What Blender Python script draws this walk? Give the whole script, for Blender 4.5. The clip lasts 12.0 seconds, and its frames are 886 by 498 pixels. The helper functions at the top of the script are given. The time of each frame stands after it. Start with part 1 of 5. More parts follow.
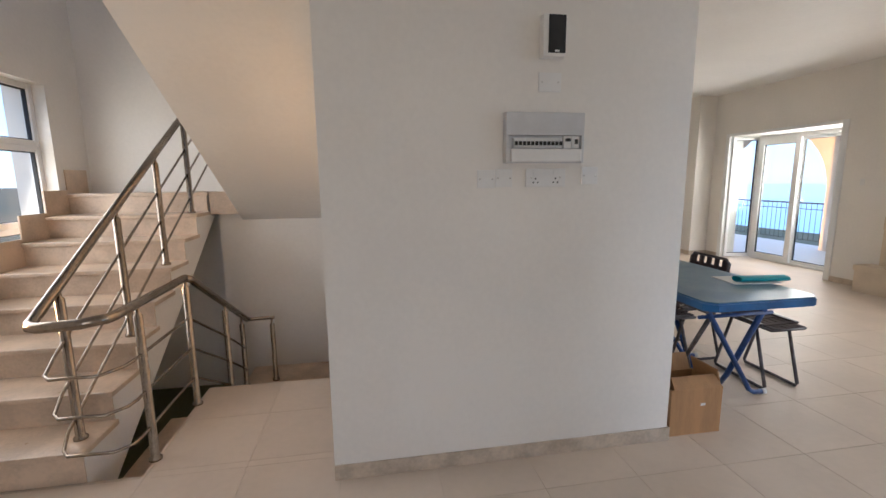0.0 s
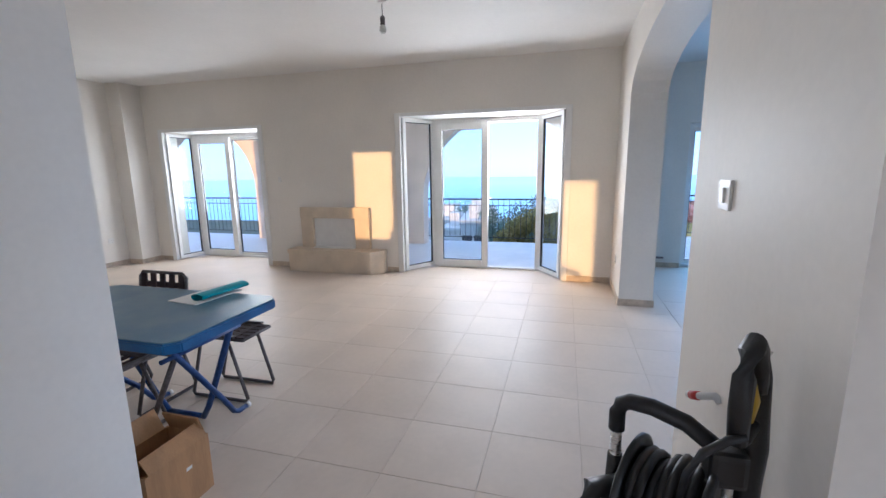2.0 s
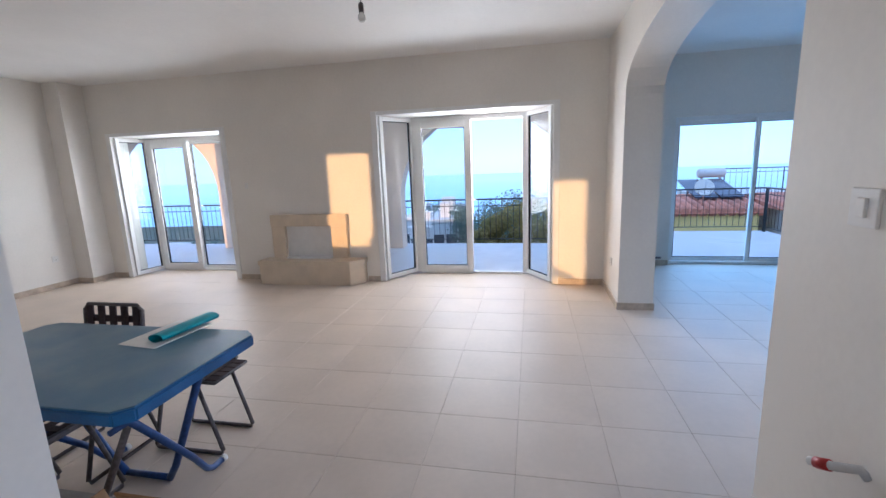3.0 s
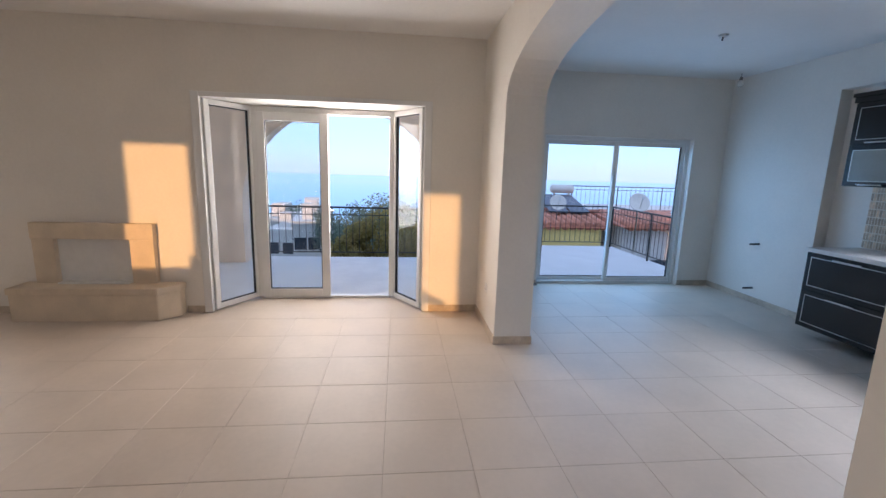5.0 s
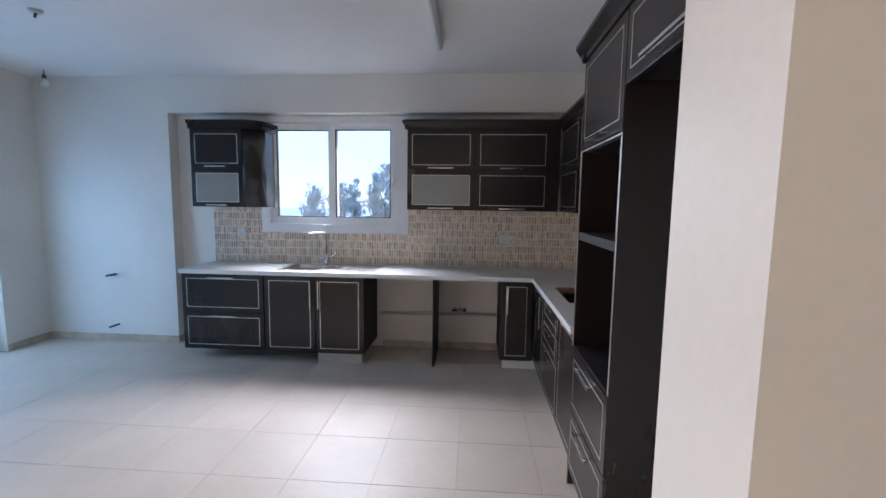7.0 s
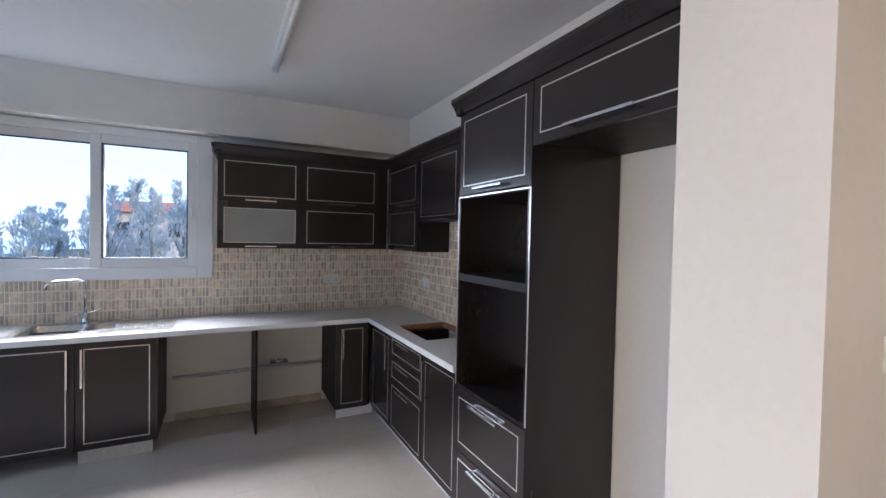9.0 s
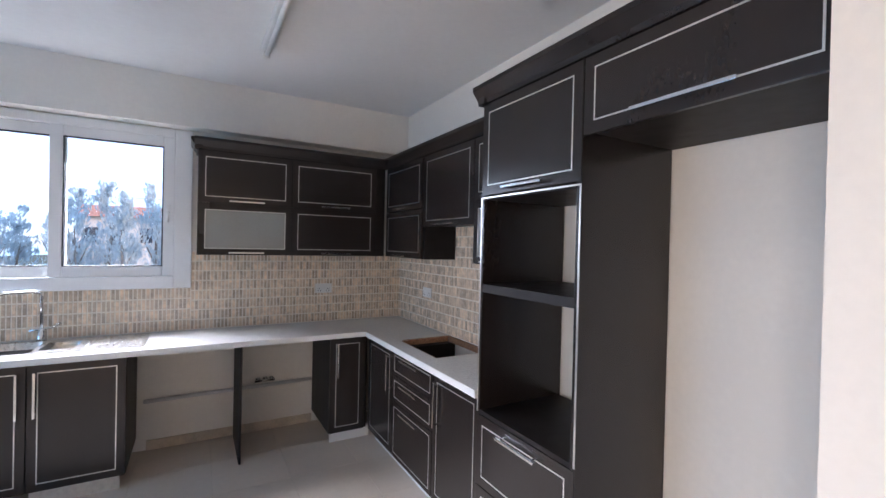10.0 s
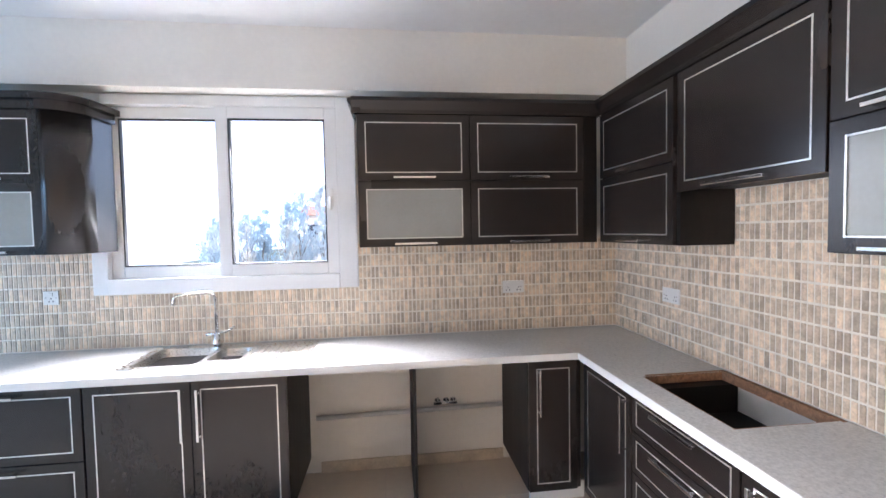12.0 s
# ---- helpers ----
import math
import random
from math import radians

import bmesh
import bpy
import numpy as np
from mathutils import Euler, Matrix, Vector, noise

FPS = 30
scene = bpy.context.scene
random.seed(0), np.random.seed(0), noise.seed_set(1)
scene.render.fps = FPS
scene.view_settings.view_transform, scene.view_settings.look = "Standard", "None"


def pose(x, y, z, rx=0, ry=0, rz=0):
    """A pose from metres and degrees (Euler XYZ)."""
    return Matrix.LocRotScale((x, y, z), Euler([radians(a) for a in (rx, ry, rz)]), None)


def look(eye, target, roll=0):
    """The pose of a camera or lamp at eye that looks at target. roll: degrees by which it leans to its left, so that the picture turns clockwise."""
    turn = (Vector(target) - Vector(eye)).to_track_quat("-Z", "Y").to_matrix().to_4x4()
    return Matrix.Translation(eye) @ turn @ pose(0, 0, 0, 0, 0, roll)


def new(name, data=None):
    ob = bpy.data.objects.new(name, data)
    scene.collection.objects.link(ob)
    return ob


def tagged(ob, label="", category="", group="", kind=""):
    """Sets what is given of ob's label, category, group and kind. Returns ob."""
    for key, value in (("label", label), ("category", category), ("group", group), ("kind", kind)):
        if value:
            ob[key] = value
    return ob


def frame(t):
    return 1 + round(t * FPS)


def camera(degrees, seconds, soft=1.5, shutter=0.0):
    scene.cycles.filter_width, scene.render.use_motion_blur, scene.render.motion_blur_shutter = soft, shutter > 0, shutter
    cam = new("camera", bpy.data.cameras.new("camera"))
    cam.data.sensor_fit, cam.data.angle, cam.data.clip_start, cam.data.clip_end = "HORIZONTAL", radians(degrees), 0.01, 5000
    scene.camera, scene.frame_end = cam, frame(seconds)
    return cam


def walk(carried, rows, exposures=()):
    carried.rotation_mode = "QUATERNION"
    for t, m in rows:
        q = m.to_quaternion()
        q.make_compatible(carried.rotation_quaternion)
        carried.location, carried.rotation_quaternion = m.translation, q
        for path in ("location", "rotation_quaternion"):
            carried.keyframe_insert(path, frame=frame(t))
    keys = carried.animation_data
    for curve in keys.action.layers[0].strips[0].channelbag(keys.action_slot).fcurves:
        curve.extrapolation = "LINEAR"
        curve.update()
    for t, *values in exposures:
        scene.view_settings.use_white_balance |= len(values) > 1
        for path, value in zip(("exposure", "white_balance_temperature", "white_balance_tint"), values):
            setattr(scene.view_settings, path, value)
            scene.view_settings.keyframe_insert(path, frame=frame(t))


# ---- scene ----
cam = camera(91.4, 12.0)
EXPOSURES = [(0, 0.15, 5700, 11), (2.5, -0.02, 5000, 12), (4.5, -0.3, 5750, 17), (5.5, -0.42, 5950, 17), (6, -0.35, 6000, 17), (6.5, -0.05, 5750, 18), (7.5, 0.12, 6250, 18), (9.5, 0.37, 5950, 19), (10.5, 0.87, 6300, 20), (12, 1.4, 6450, 20)]
PATH = [
    (0, (0.695, 0.626, 1.446), (1.026, 2.573, 1.129), -0.6),
    (0.5, (0.716, 0.659, 1.434), (1.497, 2.469, 1.091), -0.7),
    (1, (0.853, 0.764, 1.431), (2.141, 2.252, 1.072), -0.4),
    (1.5, (1.008, 0.867, 1.462), (2.673, 1.915, 1.102), -2.2),
    (2, (1.16, 1.047, 1.476), (3.054, 1.578, 1.115), -0.8),
    (2.5, (1.301, 1.248, 1.489), (3.239, 1.595, 1.137), -1.3),
    (2.7, (1.357, 1.29, 1.502), (3.287, 1.66, 1.13), -2.2),
    (4.3, (2.058, 1.365, 1.555), (3.97, 1.885, 1.2), 0.4),
    (4.5, (2.139, 1.385, 1.574), (4.073, 1.74, 1.21), 0.3),
    (5, (2.333, 1.331, 1.568), (4.289, 1.12, 1.206), 1.7),
    (5.5, (2.569, 1.411, 1.493), (4.307, 0.474, 1.173), 0.4),
    (6, (2.817, 1.414, 1.514), (4.042, -0.139, 1.21), 0.5),
    (6.5, (3.059, 1.283, 1.545), (3.77, -0.572, 1.309), 0.5),
    (7, (3.316, 1.257, 1.592), (3.458, -0.726, 1.38), 0.8),
    (7.5, (3.499, 1.24, 1.602), (3.162, -0.72, 1.398), 1.7),
    (7.7, (3.551, 1.25, 1.609), (3.119, -0.692, 1.405), 1.4),
    (9.3, (4.001, 0.945, 1.639), (3.033, -0.805, 1.612), 1.4),
    (9.5, (4.012, 0.899, 1.639), (3.026, -0.841, 1.611), 1.5),
    (10, (3.988, 0.647, 1.631), (2.997, -1.089, 1.615), 1.3),
    (10.5, (3.995, 0.381, 1.626), (3.008, -1.359, 1.598), 1.0),
    (11, (3.995, 0.116, 1.602), (3.041, -1.641, 1.57), 0.6),
    (11.5, (3.926, -0.153, 1.602), (3.238, -2.03, 1.547), -0.4),
    (12, (3.801, -0.432, 1.611), (3.563, -2.416, 1.527), -1.1),
]
walk(cam, [(t, look(*p)) for t, *p in PATH], EXPOSURES)


# ---- light settings ----
SKY_STRENGTH = 0.60
SKY_TINT = (0.92, 1.0, 1.35)
SKY_PALE = (1.95, 2.35, 2.85)
SUN_STRENGTH = 4.2
LAMPS = [
    ("sky_light_bay_two", (7.64, 2.13, 1.45), (0, 2.13, 0.9), 1.5, 1.35, 86, (1.0, 0.88, 0.71)),
    ("sky_light_bay_one", (7.64, 6.55, 1.45), (0, 6.55, 0.9), 1.2, 1.3, 60, (1.0, 0.88, 0.71)),
    ("sky_light_kitchen_door", (8.36, -1.68, 1.1), (5.0, -1.9, 0.0), 2.0, 1.9, 32, (0.28, 0.62, 1.0)),
    ("sky_light_kitchen_window", (4.80, -3.64, 1.88), (4.5, -2.3, 0.5), 1.05, 0.85, 58, (0.88, 0.93, 1.0), 105),
    ("sky_light_stair", (-2.15, 3.6, 1.5), (1.0, 3.2, 0.55), 1.9, 1.4, 42, (1.0, 0.86, 0.68)),
    # fill lamp added behind an unseen door to brighten the fuse box wall
    ("sky_light_entrance", (0.2, -1.72, 1.1), (0.4, 2, 1.0), 1.3, 2.0, 24, (1.0, 0.86, 0.72)),
]


# ---- sun, sky and window light ----
SUN_SLOPE, SUN_ELEV = -0.24, 5.4          # the low sun travels towards +x and a little towards -y
world = bpy.data.worlds.new("sky")
scene.world = world
world.use_nodes = True
wn = world.node_tree
sky = wn.nodes.new("ShaderNodeTexSky")
sky.sky_type, sky.sun_disc = "NISHITA", False
sky.sun_elevation = radians(SUN_ELEV)
sky.sun_rotation = radians(-90 + math.degrees(math.atan(-SUN_SLOPE)))
sky.altitude, sky.air_density, sky.dust_density, sky.ozone_density = 150, 1.0, 0.3, 4.0
pale = wn.nodes.new("ShaderNodeMix")
pale.data_type = "RGBA"
pale.inputs[0].default_value, pale.inputs[7].default_value = 0.72, (*SKY_PALE, 1)
haze = wn.nodes.new("ShaderNodeMix")
haze.data_type, haze.blend_type = "RGBA", "MULTIPLY"
haze.inputs[0].default_value, haze.inputs[7].default_value = 1.0, (*SKY_TINT, 1)
wn.links.new(sky.outputs[0], haze.inputs[6])
wn.links.new(haze.outputs[2], pale.inputs[6])
wn.links.new(pale.outputs[2], wn.nodes["Background"].inputs[0])
wn.nodes["Background"].inputs[1].default_value = SKY_STRENGTH

sun = new("sun", bpy.data.lights.new("sun", "SUN"))
sun.data.energy, sun.data.angle, sun.data.color = SUN_STRENGTH, radians(0.6), (1.0, 0.52, 0.17)
sd = Vector((1, SUN_SLOPE, -math.tan(radians(SUN_ELEV)) * math.hypot(1, SUN_SLOPE)))
sun.matrix_world = look((-20, 8, 6), Vector((-20, 8, 6)) + sd)


def sky_lamp(name, at, towards, w, h, watts, color, spread=180):
    lamp = new(name, bpy.data.lights.new(name, "AREA"))
    lamp.data.shape, lamp.data.size, lamp.data.size_y = "RECTANGLE", w, h
    lamp.data.energy, lamp.data.color = watts, color
    lamp.data.spread = radians(spread)
    lamp.matrix_world = look(at, towards)
    return lamp


for lamp_row in LAMPS:
    sky_lamp(*lamp_row)


# ---- materials ----
def material(name, color, rough=0.5, metal=0.0, scale=6.0, vary=0.08, bump=0.0, bump_scale=60.0, coat=0.0, spec=0.5,
             second=None, random=0.0, stretch=(1, 1, 1), place=False, uneven=0.2):
    """A node material: colour varied by coarse and fine noise, with roughness variation and fine relief."""
    m = bpy.data.materials.new(name)
    m.use_nodes = True
    nt = m.node_tree
    p = nt.nodes["Principled BSDF"]
    p.inputs["Roughness"].default_value, p.inputs["Metallic"].default_value = rough, metal
    p.inputs["Coat Weight"].default_value = coat
    p.inputs["Specular IOR Level"].default_value = spec
    tc = nt.nodes.new("ShaderNodeTexCoord")
    mp = nt.nodes.new("ShaderNodeMapping")
    mp.inputs["Scale"].default_value = stretch
    if place:
        nt.links.new(nt.nodes.new("ShaderNodeNewGeometry").outputs["Position"], mp.inputs[0])
    else:
        nt.links.new(tc.outputs["Object"], mp.inputs[0])
    n1, n2 = nt.nodes.new("ShaderNodeTexNoise"), nt.nodes.new("ShaderNodeTexNoise")
    n1.inputs["Scale"].default_value, n1.inputs["Detail"].default_value = scale, 6
    n2.inputs["Scale"].default_value, n2.inputs["Detail"].default_value = bump_scale, 5
    for n in (n1, n2):
        nt.links.new(mp.outputs[0], n.inputs["Vector"])
    mix = nt.nodes.new("ShaderNodeMix")
    mix.data_type = "RGBA"
    c = Vector(color)
    dark = second if second else tuple(c * (1 - vary * 1.6))
    light = color if second else tuple(min(1, v * (1 + vary)) for v in color)
    mix.inputs[6].default_value, mix.inputs[7].default_value = (*dark, 1), (*light, 1)
    ramp = nt.nodes.new("ShaderNodeMapRange")
    ramp.inputs[1].default_value, ramp.inputs[2].default_value = 0.35, 0.65
    add = nt.nodes.new("ShaderNodeMath")
    add.operation = "MULTIPLY_ADD"
    add.inputs[1].default_value = 0.35
    nt.links.new(n2.outputs[0], add.inputs[0])
    sub = nt.nodes.new("ShaderNodeMath")
    sub.operation = "SUBTRACT"
    sub.inputs[1].default_value = 0.175
    nt.links.new(n1.outputs[0], sub.inputs[0])
    nt.links.new(sub.outputs[0], add.inputs[2])
    nt.links.new(add.outputs[0], ramp.inputs[0])
    nt.links.new(ramp.outputs[0], mix.inputs[0])
    out = mix.outputs[2]
    if random:
        oi = nt.nodes.new("ShaderNodeObjectInfo")
        gi = nt.nodes.new("ShaderNodeNewGeometry")
        both = nt.nodes.new("ShaderNodeMath")
        both.operation = "ADD"
        nt.links.new(oi.outputs["Random"], both.inputs[0])
        nt.links.new(gi.outputs["Random Per Island"], both.inputs[1])
        fr = nt.nodes.new("ShaderNodeMath")
        fr.operation = "FRACT"
        nt.links.new(both.outputs[0], fr.inputs[0])
        mr = nt.nodes.new("ShaderNodeMapRange")
        mr.inputs[3].default_value, mr.inputs[4].default_value = 1 - random, 1 + random
        nt.links.new(fr.outputs[0], mr.inputs[0])
        hsv = nt.nodes.new("ShaderNodeHueSaturation")
        nt.links.new(mr.outputs[0], hsv.inputs["Value"])
        nt.links.new(out, hsv.inputs["Color"])
        out = hsv.outputs[0]
    nt.links.new(out, p.inputs["Base Color"])
    rr = nt.nodes.new("ShaderNodeMapRange")
    rr.inputs[3].default_value, rr.inputs[4].default_value = max(0.02, rough * (1 - uneven)), min(1, rough * (1 + uneven))
    nt.links.new(n1.outputs[0], rr.inputs[0])
    nt.links.new(rr.outputs[0], p.inputs["Roughness"])
    if bump:
        b = nt.nodes.new("ShaderNodeBump")
        b.inputs["Strength"].default_value, b.inputs["Distance"].default_value = bump, 0.004
        nt.links.new(n2.outputs[0], b.inputs["Height"])
        nt.links.new(b.outputs[0], p.inputs["Normal"])
    return m


WALL = material("wall_paint", (0.80, 0.765, 0.705), 0.55, scale=1.2, vary=0.03, bump=0.12, bump_scale=35)
CEIL = material("ceiling_paint", (0.80, 0.79, 0.77), 0.7, scale=1.0, vary=0.025, bump=0.08, bump_scale=30)
TILE = material("floor_tile", (0.62, 0.53, 0.44), 0.47, scale=2.2, vary=0.035, bump=0.03, bump_scale=25, random=0.025, spec=0.3, place=True)
GROUT = material("grout", (0.53, 0.455, 0.37), 0.8, scale=20, vary=0.1, bump=0.3)
SKIRT = material("beige_marble", (0.55, 0.46, 0.36), 0.3, scale=8, vary=0.14, bump=0.05)
STONE = material("fireplace_stone", (0.68, 0.57, 0.43), 0.5, scale=5, vary=0.05, bump=0.15, bump_scale=80)
MARBLE = material("stair_marble", (0.58, 0.45, 0.33), 0.30, scale=5, vary=0.12, bump=0.04)
PVC = material("white_plastic_frame", (0.80, 0.80, 0.79), 0.32, scale=4, vary=0.02)
WHITE = material("white_plastic", (0.78, 0.77, 0.74), 0.35, scale=10, vary=0.02)
GREYP = material("grey_plastic", (0.60, 0.60, 0.60), 0.4, scale=10, vary=0.03)
GASKET = material("black_rubber", (0.02, 0.02, 0.02), 0.6, scale=30, vary=0.1)
BLACK = material("black_plastic", (0.014, 0.014, 0.015), 0.38, scale=25, vary=0.2, bump=0.15, bump_scale=300)
HOSE = material("rubber_hose", (0.016, 0.016, 0.018), 0.5, scale=30, vary=0.2)
YELLOW = material("yellow_plastic", (0.62, 0.42, 0.05), 0.4, scale=20, vary=0.06)
RED = material("red_plastic", (0.45, 0.03, 0.03), 0.4, scale=20, vary=0.1)
STEEL = material("brushed_steel", (0.62, 0.60, 0.57), 0.28, 1.0, scale=60, vary=0.06, stretch=(1, 1, 6))
RAILM = material("handrail_steel", (0.33, 0.275, 0.22), 0.24, 1.0, scale=40, vary=0.1)
CHROME = material("chrome", (0.78, 0.78, 0.78), 0.14, 1.0, scale=40, vary=0.03)
IRON = material("black_iron", (0.045, 0.047, 0.05), 0.5, 0.3, scale=40, vary=0.2, bump=0.2, bump_scale=150)
WOOD = material("wenge_veneer", (0.020, 0.0145, 0.0125), 0.27, scale=2.5, vary=0.04, bump_scale=90, stretch=(1, 1, 0.4), spec=0.5, uneven=0.04)
CARC = material("wenge_carcass", (0.014, 0.011, 0.010), 0.5, scale=14, vary=0.16, bump=0.04, bump_scale=90, stretch=(1, 1, 0.12), spec=0.25)
INLAY = material("metal_inlay", (0.72, 0.70, 0.66), 0.3, 0.85, scale=40, vary=0.05)
COUNTER = material("stone_worktop", (0.60, 0.59, 0.57), 0.3, scale=90, vary=0.10, bump=0.03, bump_scale=200)
EDGE = material("cut_chipboard", (0.30, 0.16, 0.09), 0.8, scale=60, vary=0.2, bump=0.3, bump_scale=150)
MOSAIC = material("travertine_mosaic", (0.66, 0.52, 0.38), 0.40, scale=30, vary=0.14, bump=0.15, bump_scale=120, random=0.30, place=True)
MGROUT = material("mosaic_grout", (0.84, 0.77, 0.67), 0.8, scale=30, vary=0.05)
FROST = material("frosted_glass", (0.30, 0.305, 0.28), 0.24, scale=3, vary=0.04, spec=0.6)
BLUE = material("blue_plastic", (0.015, 0.11, 0.30), 0.33, scale=6, vary=0.15, bump=0.12, bump_scale=160)
BLUETOP = material("blue_table_top", (0.055, 0.15, 0.25), 0.30, scale=5, vary=0.25, bump=0.1, bump_scale=160, second=(0.10, 0.19, 0.26))
BLUEM = material("blue_lacquered_tube", (0.02, 0.06, 0.20), 0.35, 0.2, scale=30, vary=0.12)
TEAL = material("teal_card", (0.01, 0.30, 0.36), 0.5, scale=20, vary=0.08)
PAPER = material("paper", (0.75, 0.74, 0.70), 0.7, scale=20, vary=0.03)
CARD = material("cardboard", (0.38, 0.21, 0.095), 0.8, scale=14, vary=0.1, bump=0.12, bump_scale=140, stretch=(1, 1, 0.15))
TUBEM = material("dark_tube", (0.10, 0.088, 0.09), 0.4, 0.4, scale=30, vary=0.2)
STRAP = material("woven_strap", (0.045, 0.028, 0.032), 0.8, scale=200, vary=0.35, bump=0.4, bump_scale=300)
PLANK = material("grey_timber", (0.32, 0.29, 0.26), 0.7, scale=20, vary=0.15, bump=0.2, stretch=(1, 0.1, 1))
TERRACE = material("terrace_tile", (0.74, 0.73, 0.72), 0.45, scale=2.5, vary=0.05, bump=0.05)
RENDER = material("outside_render", (0.84, 0.68, 0.54), 0.85, scale=2, vary=0.06, bump=0.3, bump_scale=60)
YWALL = material("yellow_render", (0.95, 0.73, 0.28), 0.85, scale=2, vary=0.06, bump=0.2)
GWALL = material("pale_render", (0.72, 0.70, 0.68), 0.85, scale=2, vary=0.06, bump=0.2)
ROOFT = material("clay_roof_tile", (0.66, 0.28, 0.18), 0.8, scale=8, vary=0.2, bump=0.3, random=0.15)
SOLAR = material("solar_glass", (0.03, 0.04, 0.07), 0.15, scale=3, vary=0.1)
HOUSEW = material("white_render", (0.78, 0.74, 0.68), 0.85, scale=2, vary=0.04)
DARKWIN = material("dark_window", (0.06, 0.07, 0.09), 0.15, scale=3, vary=0.1)
# LEAF: lifted and blued, painting in some haze of the far slope
LEAF = material("foliage", (0.17, 0.235, 0.20), 0.8, scale=2, vary=0.3, random=0.4, second=(0.12, 0.17, 0.155))
# LEAFY: sunlight tinted into the leaves of the shaded bushes below the terrace
LEAFY = material("sun_tinted_foliage", (0.44, 0.33, 0.12), 0.8, scale=2, vary=0.3, random=0.45, second=(0.16, 0.17, 0.06))
# LEAFP: pale bluish haze of the distance put into the leaf colour
LEAFP = material("haze_tinted_foliage", (0.50, 0.60, 0.64), 0.8, scale=2, vary=0.2, random=0.3, second=(0.42, 0.52, 0.57))


def let_light_through(m, color, share):
    """Thin leaves pass a share of the light."""
    nt = m.node_tree
    t, mx = nt.nodes.new("ShaderNodeBsdfTranslucent"), nt.nodes.new("ShaderNodeMixShader")
    t.inputs[0].default_value, mx.inputs[0].default_value = (*color, 1), share
    o = [n for n in nt.nodes if n.type == "OUTPUT_MATERIAL"][0]
    nt.links.new(nt.nodes["Principled BSDF"].outputs[0], mx.inputs[1])
    nt.links.new(t.outputs[0], mx.inputs[2])
    nt.links.new(mx.outputs[0], o.inputs["Surface"])


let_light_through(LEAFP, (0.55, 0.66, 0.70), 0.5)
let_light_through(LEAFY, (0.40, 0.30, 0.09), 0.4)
let_light_through(LEAF, (0.20, 0.26, 0.15), 0.35)
BARK = material("bark", (0.26, 0.235, 0.205), 0.9, scale=20, vary=0.25, bump=0.5, stretch=(1, 1, 0.2))
SOIL = material("hillside", (0.15, 0.13, 0.075), 0.95, scale=0.03, vary=0.3, bump=0.2, second=(0.06, 0.075, 0.035))
SEA = material("sea", (0.22, 0.42, 0.62), 0.5, scale=0.004, vary=0.06)


def hazy_glow_water(m, near, far):
    """Open water made to glow, with distance haze painted in: paler out to sea."""
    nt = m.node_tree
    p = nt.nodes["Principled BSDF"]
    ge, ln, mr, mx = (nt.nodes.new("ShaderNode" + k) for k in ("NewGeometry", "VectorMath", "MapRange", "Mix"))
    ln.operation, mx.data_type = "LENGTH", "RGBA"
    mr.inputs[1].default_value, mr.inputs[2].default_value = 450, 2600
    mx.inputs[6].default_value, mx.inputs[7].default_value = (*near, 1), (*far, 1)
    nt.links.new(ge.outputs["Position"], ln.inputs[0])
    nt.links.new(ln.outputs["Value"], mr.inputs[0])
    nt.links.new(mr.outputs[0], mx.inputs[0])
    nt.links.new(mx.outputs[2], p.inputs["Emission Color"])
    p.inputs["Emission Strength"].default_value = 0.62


hazy_glow_water(SEA, (0.34, 0.58, 0.82), (0.72, 0.90, 1.0))
BULB = material("bulb_glass", (0.75, 0.75, 0.72), 0.1, scale=30, vary=0.02)
TUBEL = material("lamp_tube", (0.82, 0.82, 0.80), 0.3, scale=30, vary=0.02)


def glass_material():
    m = bpy.data.materials.new("window_glass")
    m.use_nodes = True
    nt = m.node_tree
    nt.nodes.remove(nt.nodes["Principled BSDF"])
    mix, tr, gl, lay, powr, fr = (nt.nodes.new("ShaderNode" + k) for k in ("MixShader", "BsdfTransparent", "BsdfGlossy", "LayerWeight", "Math", "MapRange"))
    gl.inputs["Roughness"].default_value = 0.02
    lay.inputs["Blend"].default_value = 0.5
    powr.operation = "POWER"
    powr.inputs[1].default_value = 4.0
    fr.inputs[3].default_value, fr.inputs[4].default_value = 0.025, 0.32
    nt.links.new(lay.outputs["Facing"], powr.inputs[0])
    nt.links.new(powr.outputs[0], fr.inputs[0])
    tr.inputs[0].default_value = (0.95, 0.97, 0.98, 1)
    nt.links.new(fr.outputs[0], mix.inputs[0])
    nt.links.new(tr.outputs[0], mix.inputs[1])
    nt.links.new(gl.outputs[0], mix.inputs[2])
    nt.links.new(mix.outputs[0], nt.nodes["Material Output"].inputs[0])
    return m


GLASS = glass_material()


# ---- mesh tools ----
ORIGIN = {}


def box(bm, x0, x1, y0, y1, z0, z1, bevel=0.0):
    x0, x1, y0, y1, z0, z1 = min(x0, x1), max(x0, x1), min(y0, y1), max(y0, y1), min(z0, z1), max(z0, z1)
    vs = [bm.verts.new(p) for p in ((x0, y0, z0), (x1, y0, z0), (x1, y1, z0), (x0, y1, z0), (x0, y0, z1), (x1, y0, z1), (x1, y1, z1), (x0, y1, z1))]
    fs = [bm.faces.new([vs[i] for i in q]) for q in ((3, 2, 1, 0), (4, 5, 6, 7), (0, 1, 5, 4), (1, 2, 6, 5), (2, 3, 7, 6), (3, 0, 4, 7))]
    if bevel:
        es = {e for f in fs for e in f.edges}
        bmesh.ops.bevel(bm, geom=list(es), offset=bevel, segments=2, affect="EDGES", profile=0.6)
    return vs


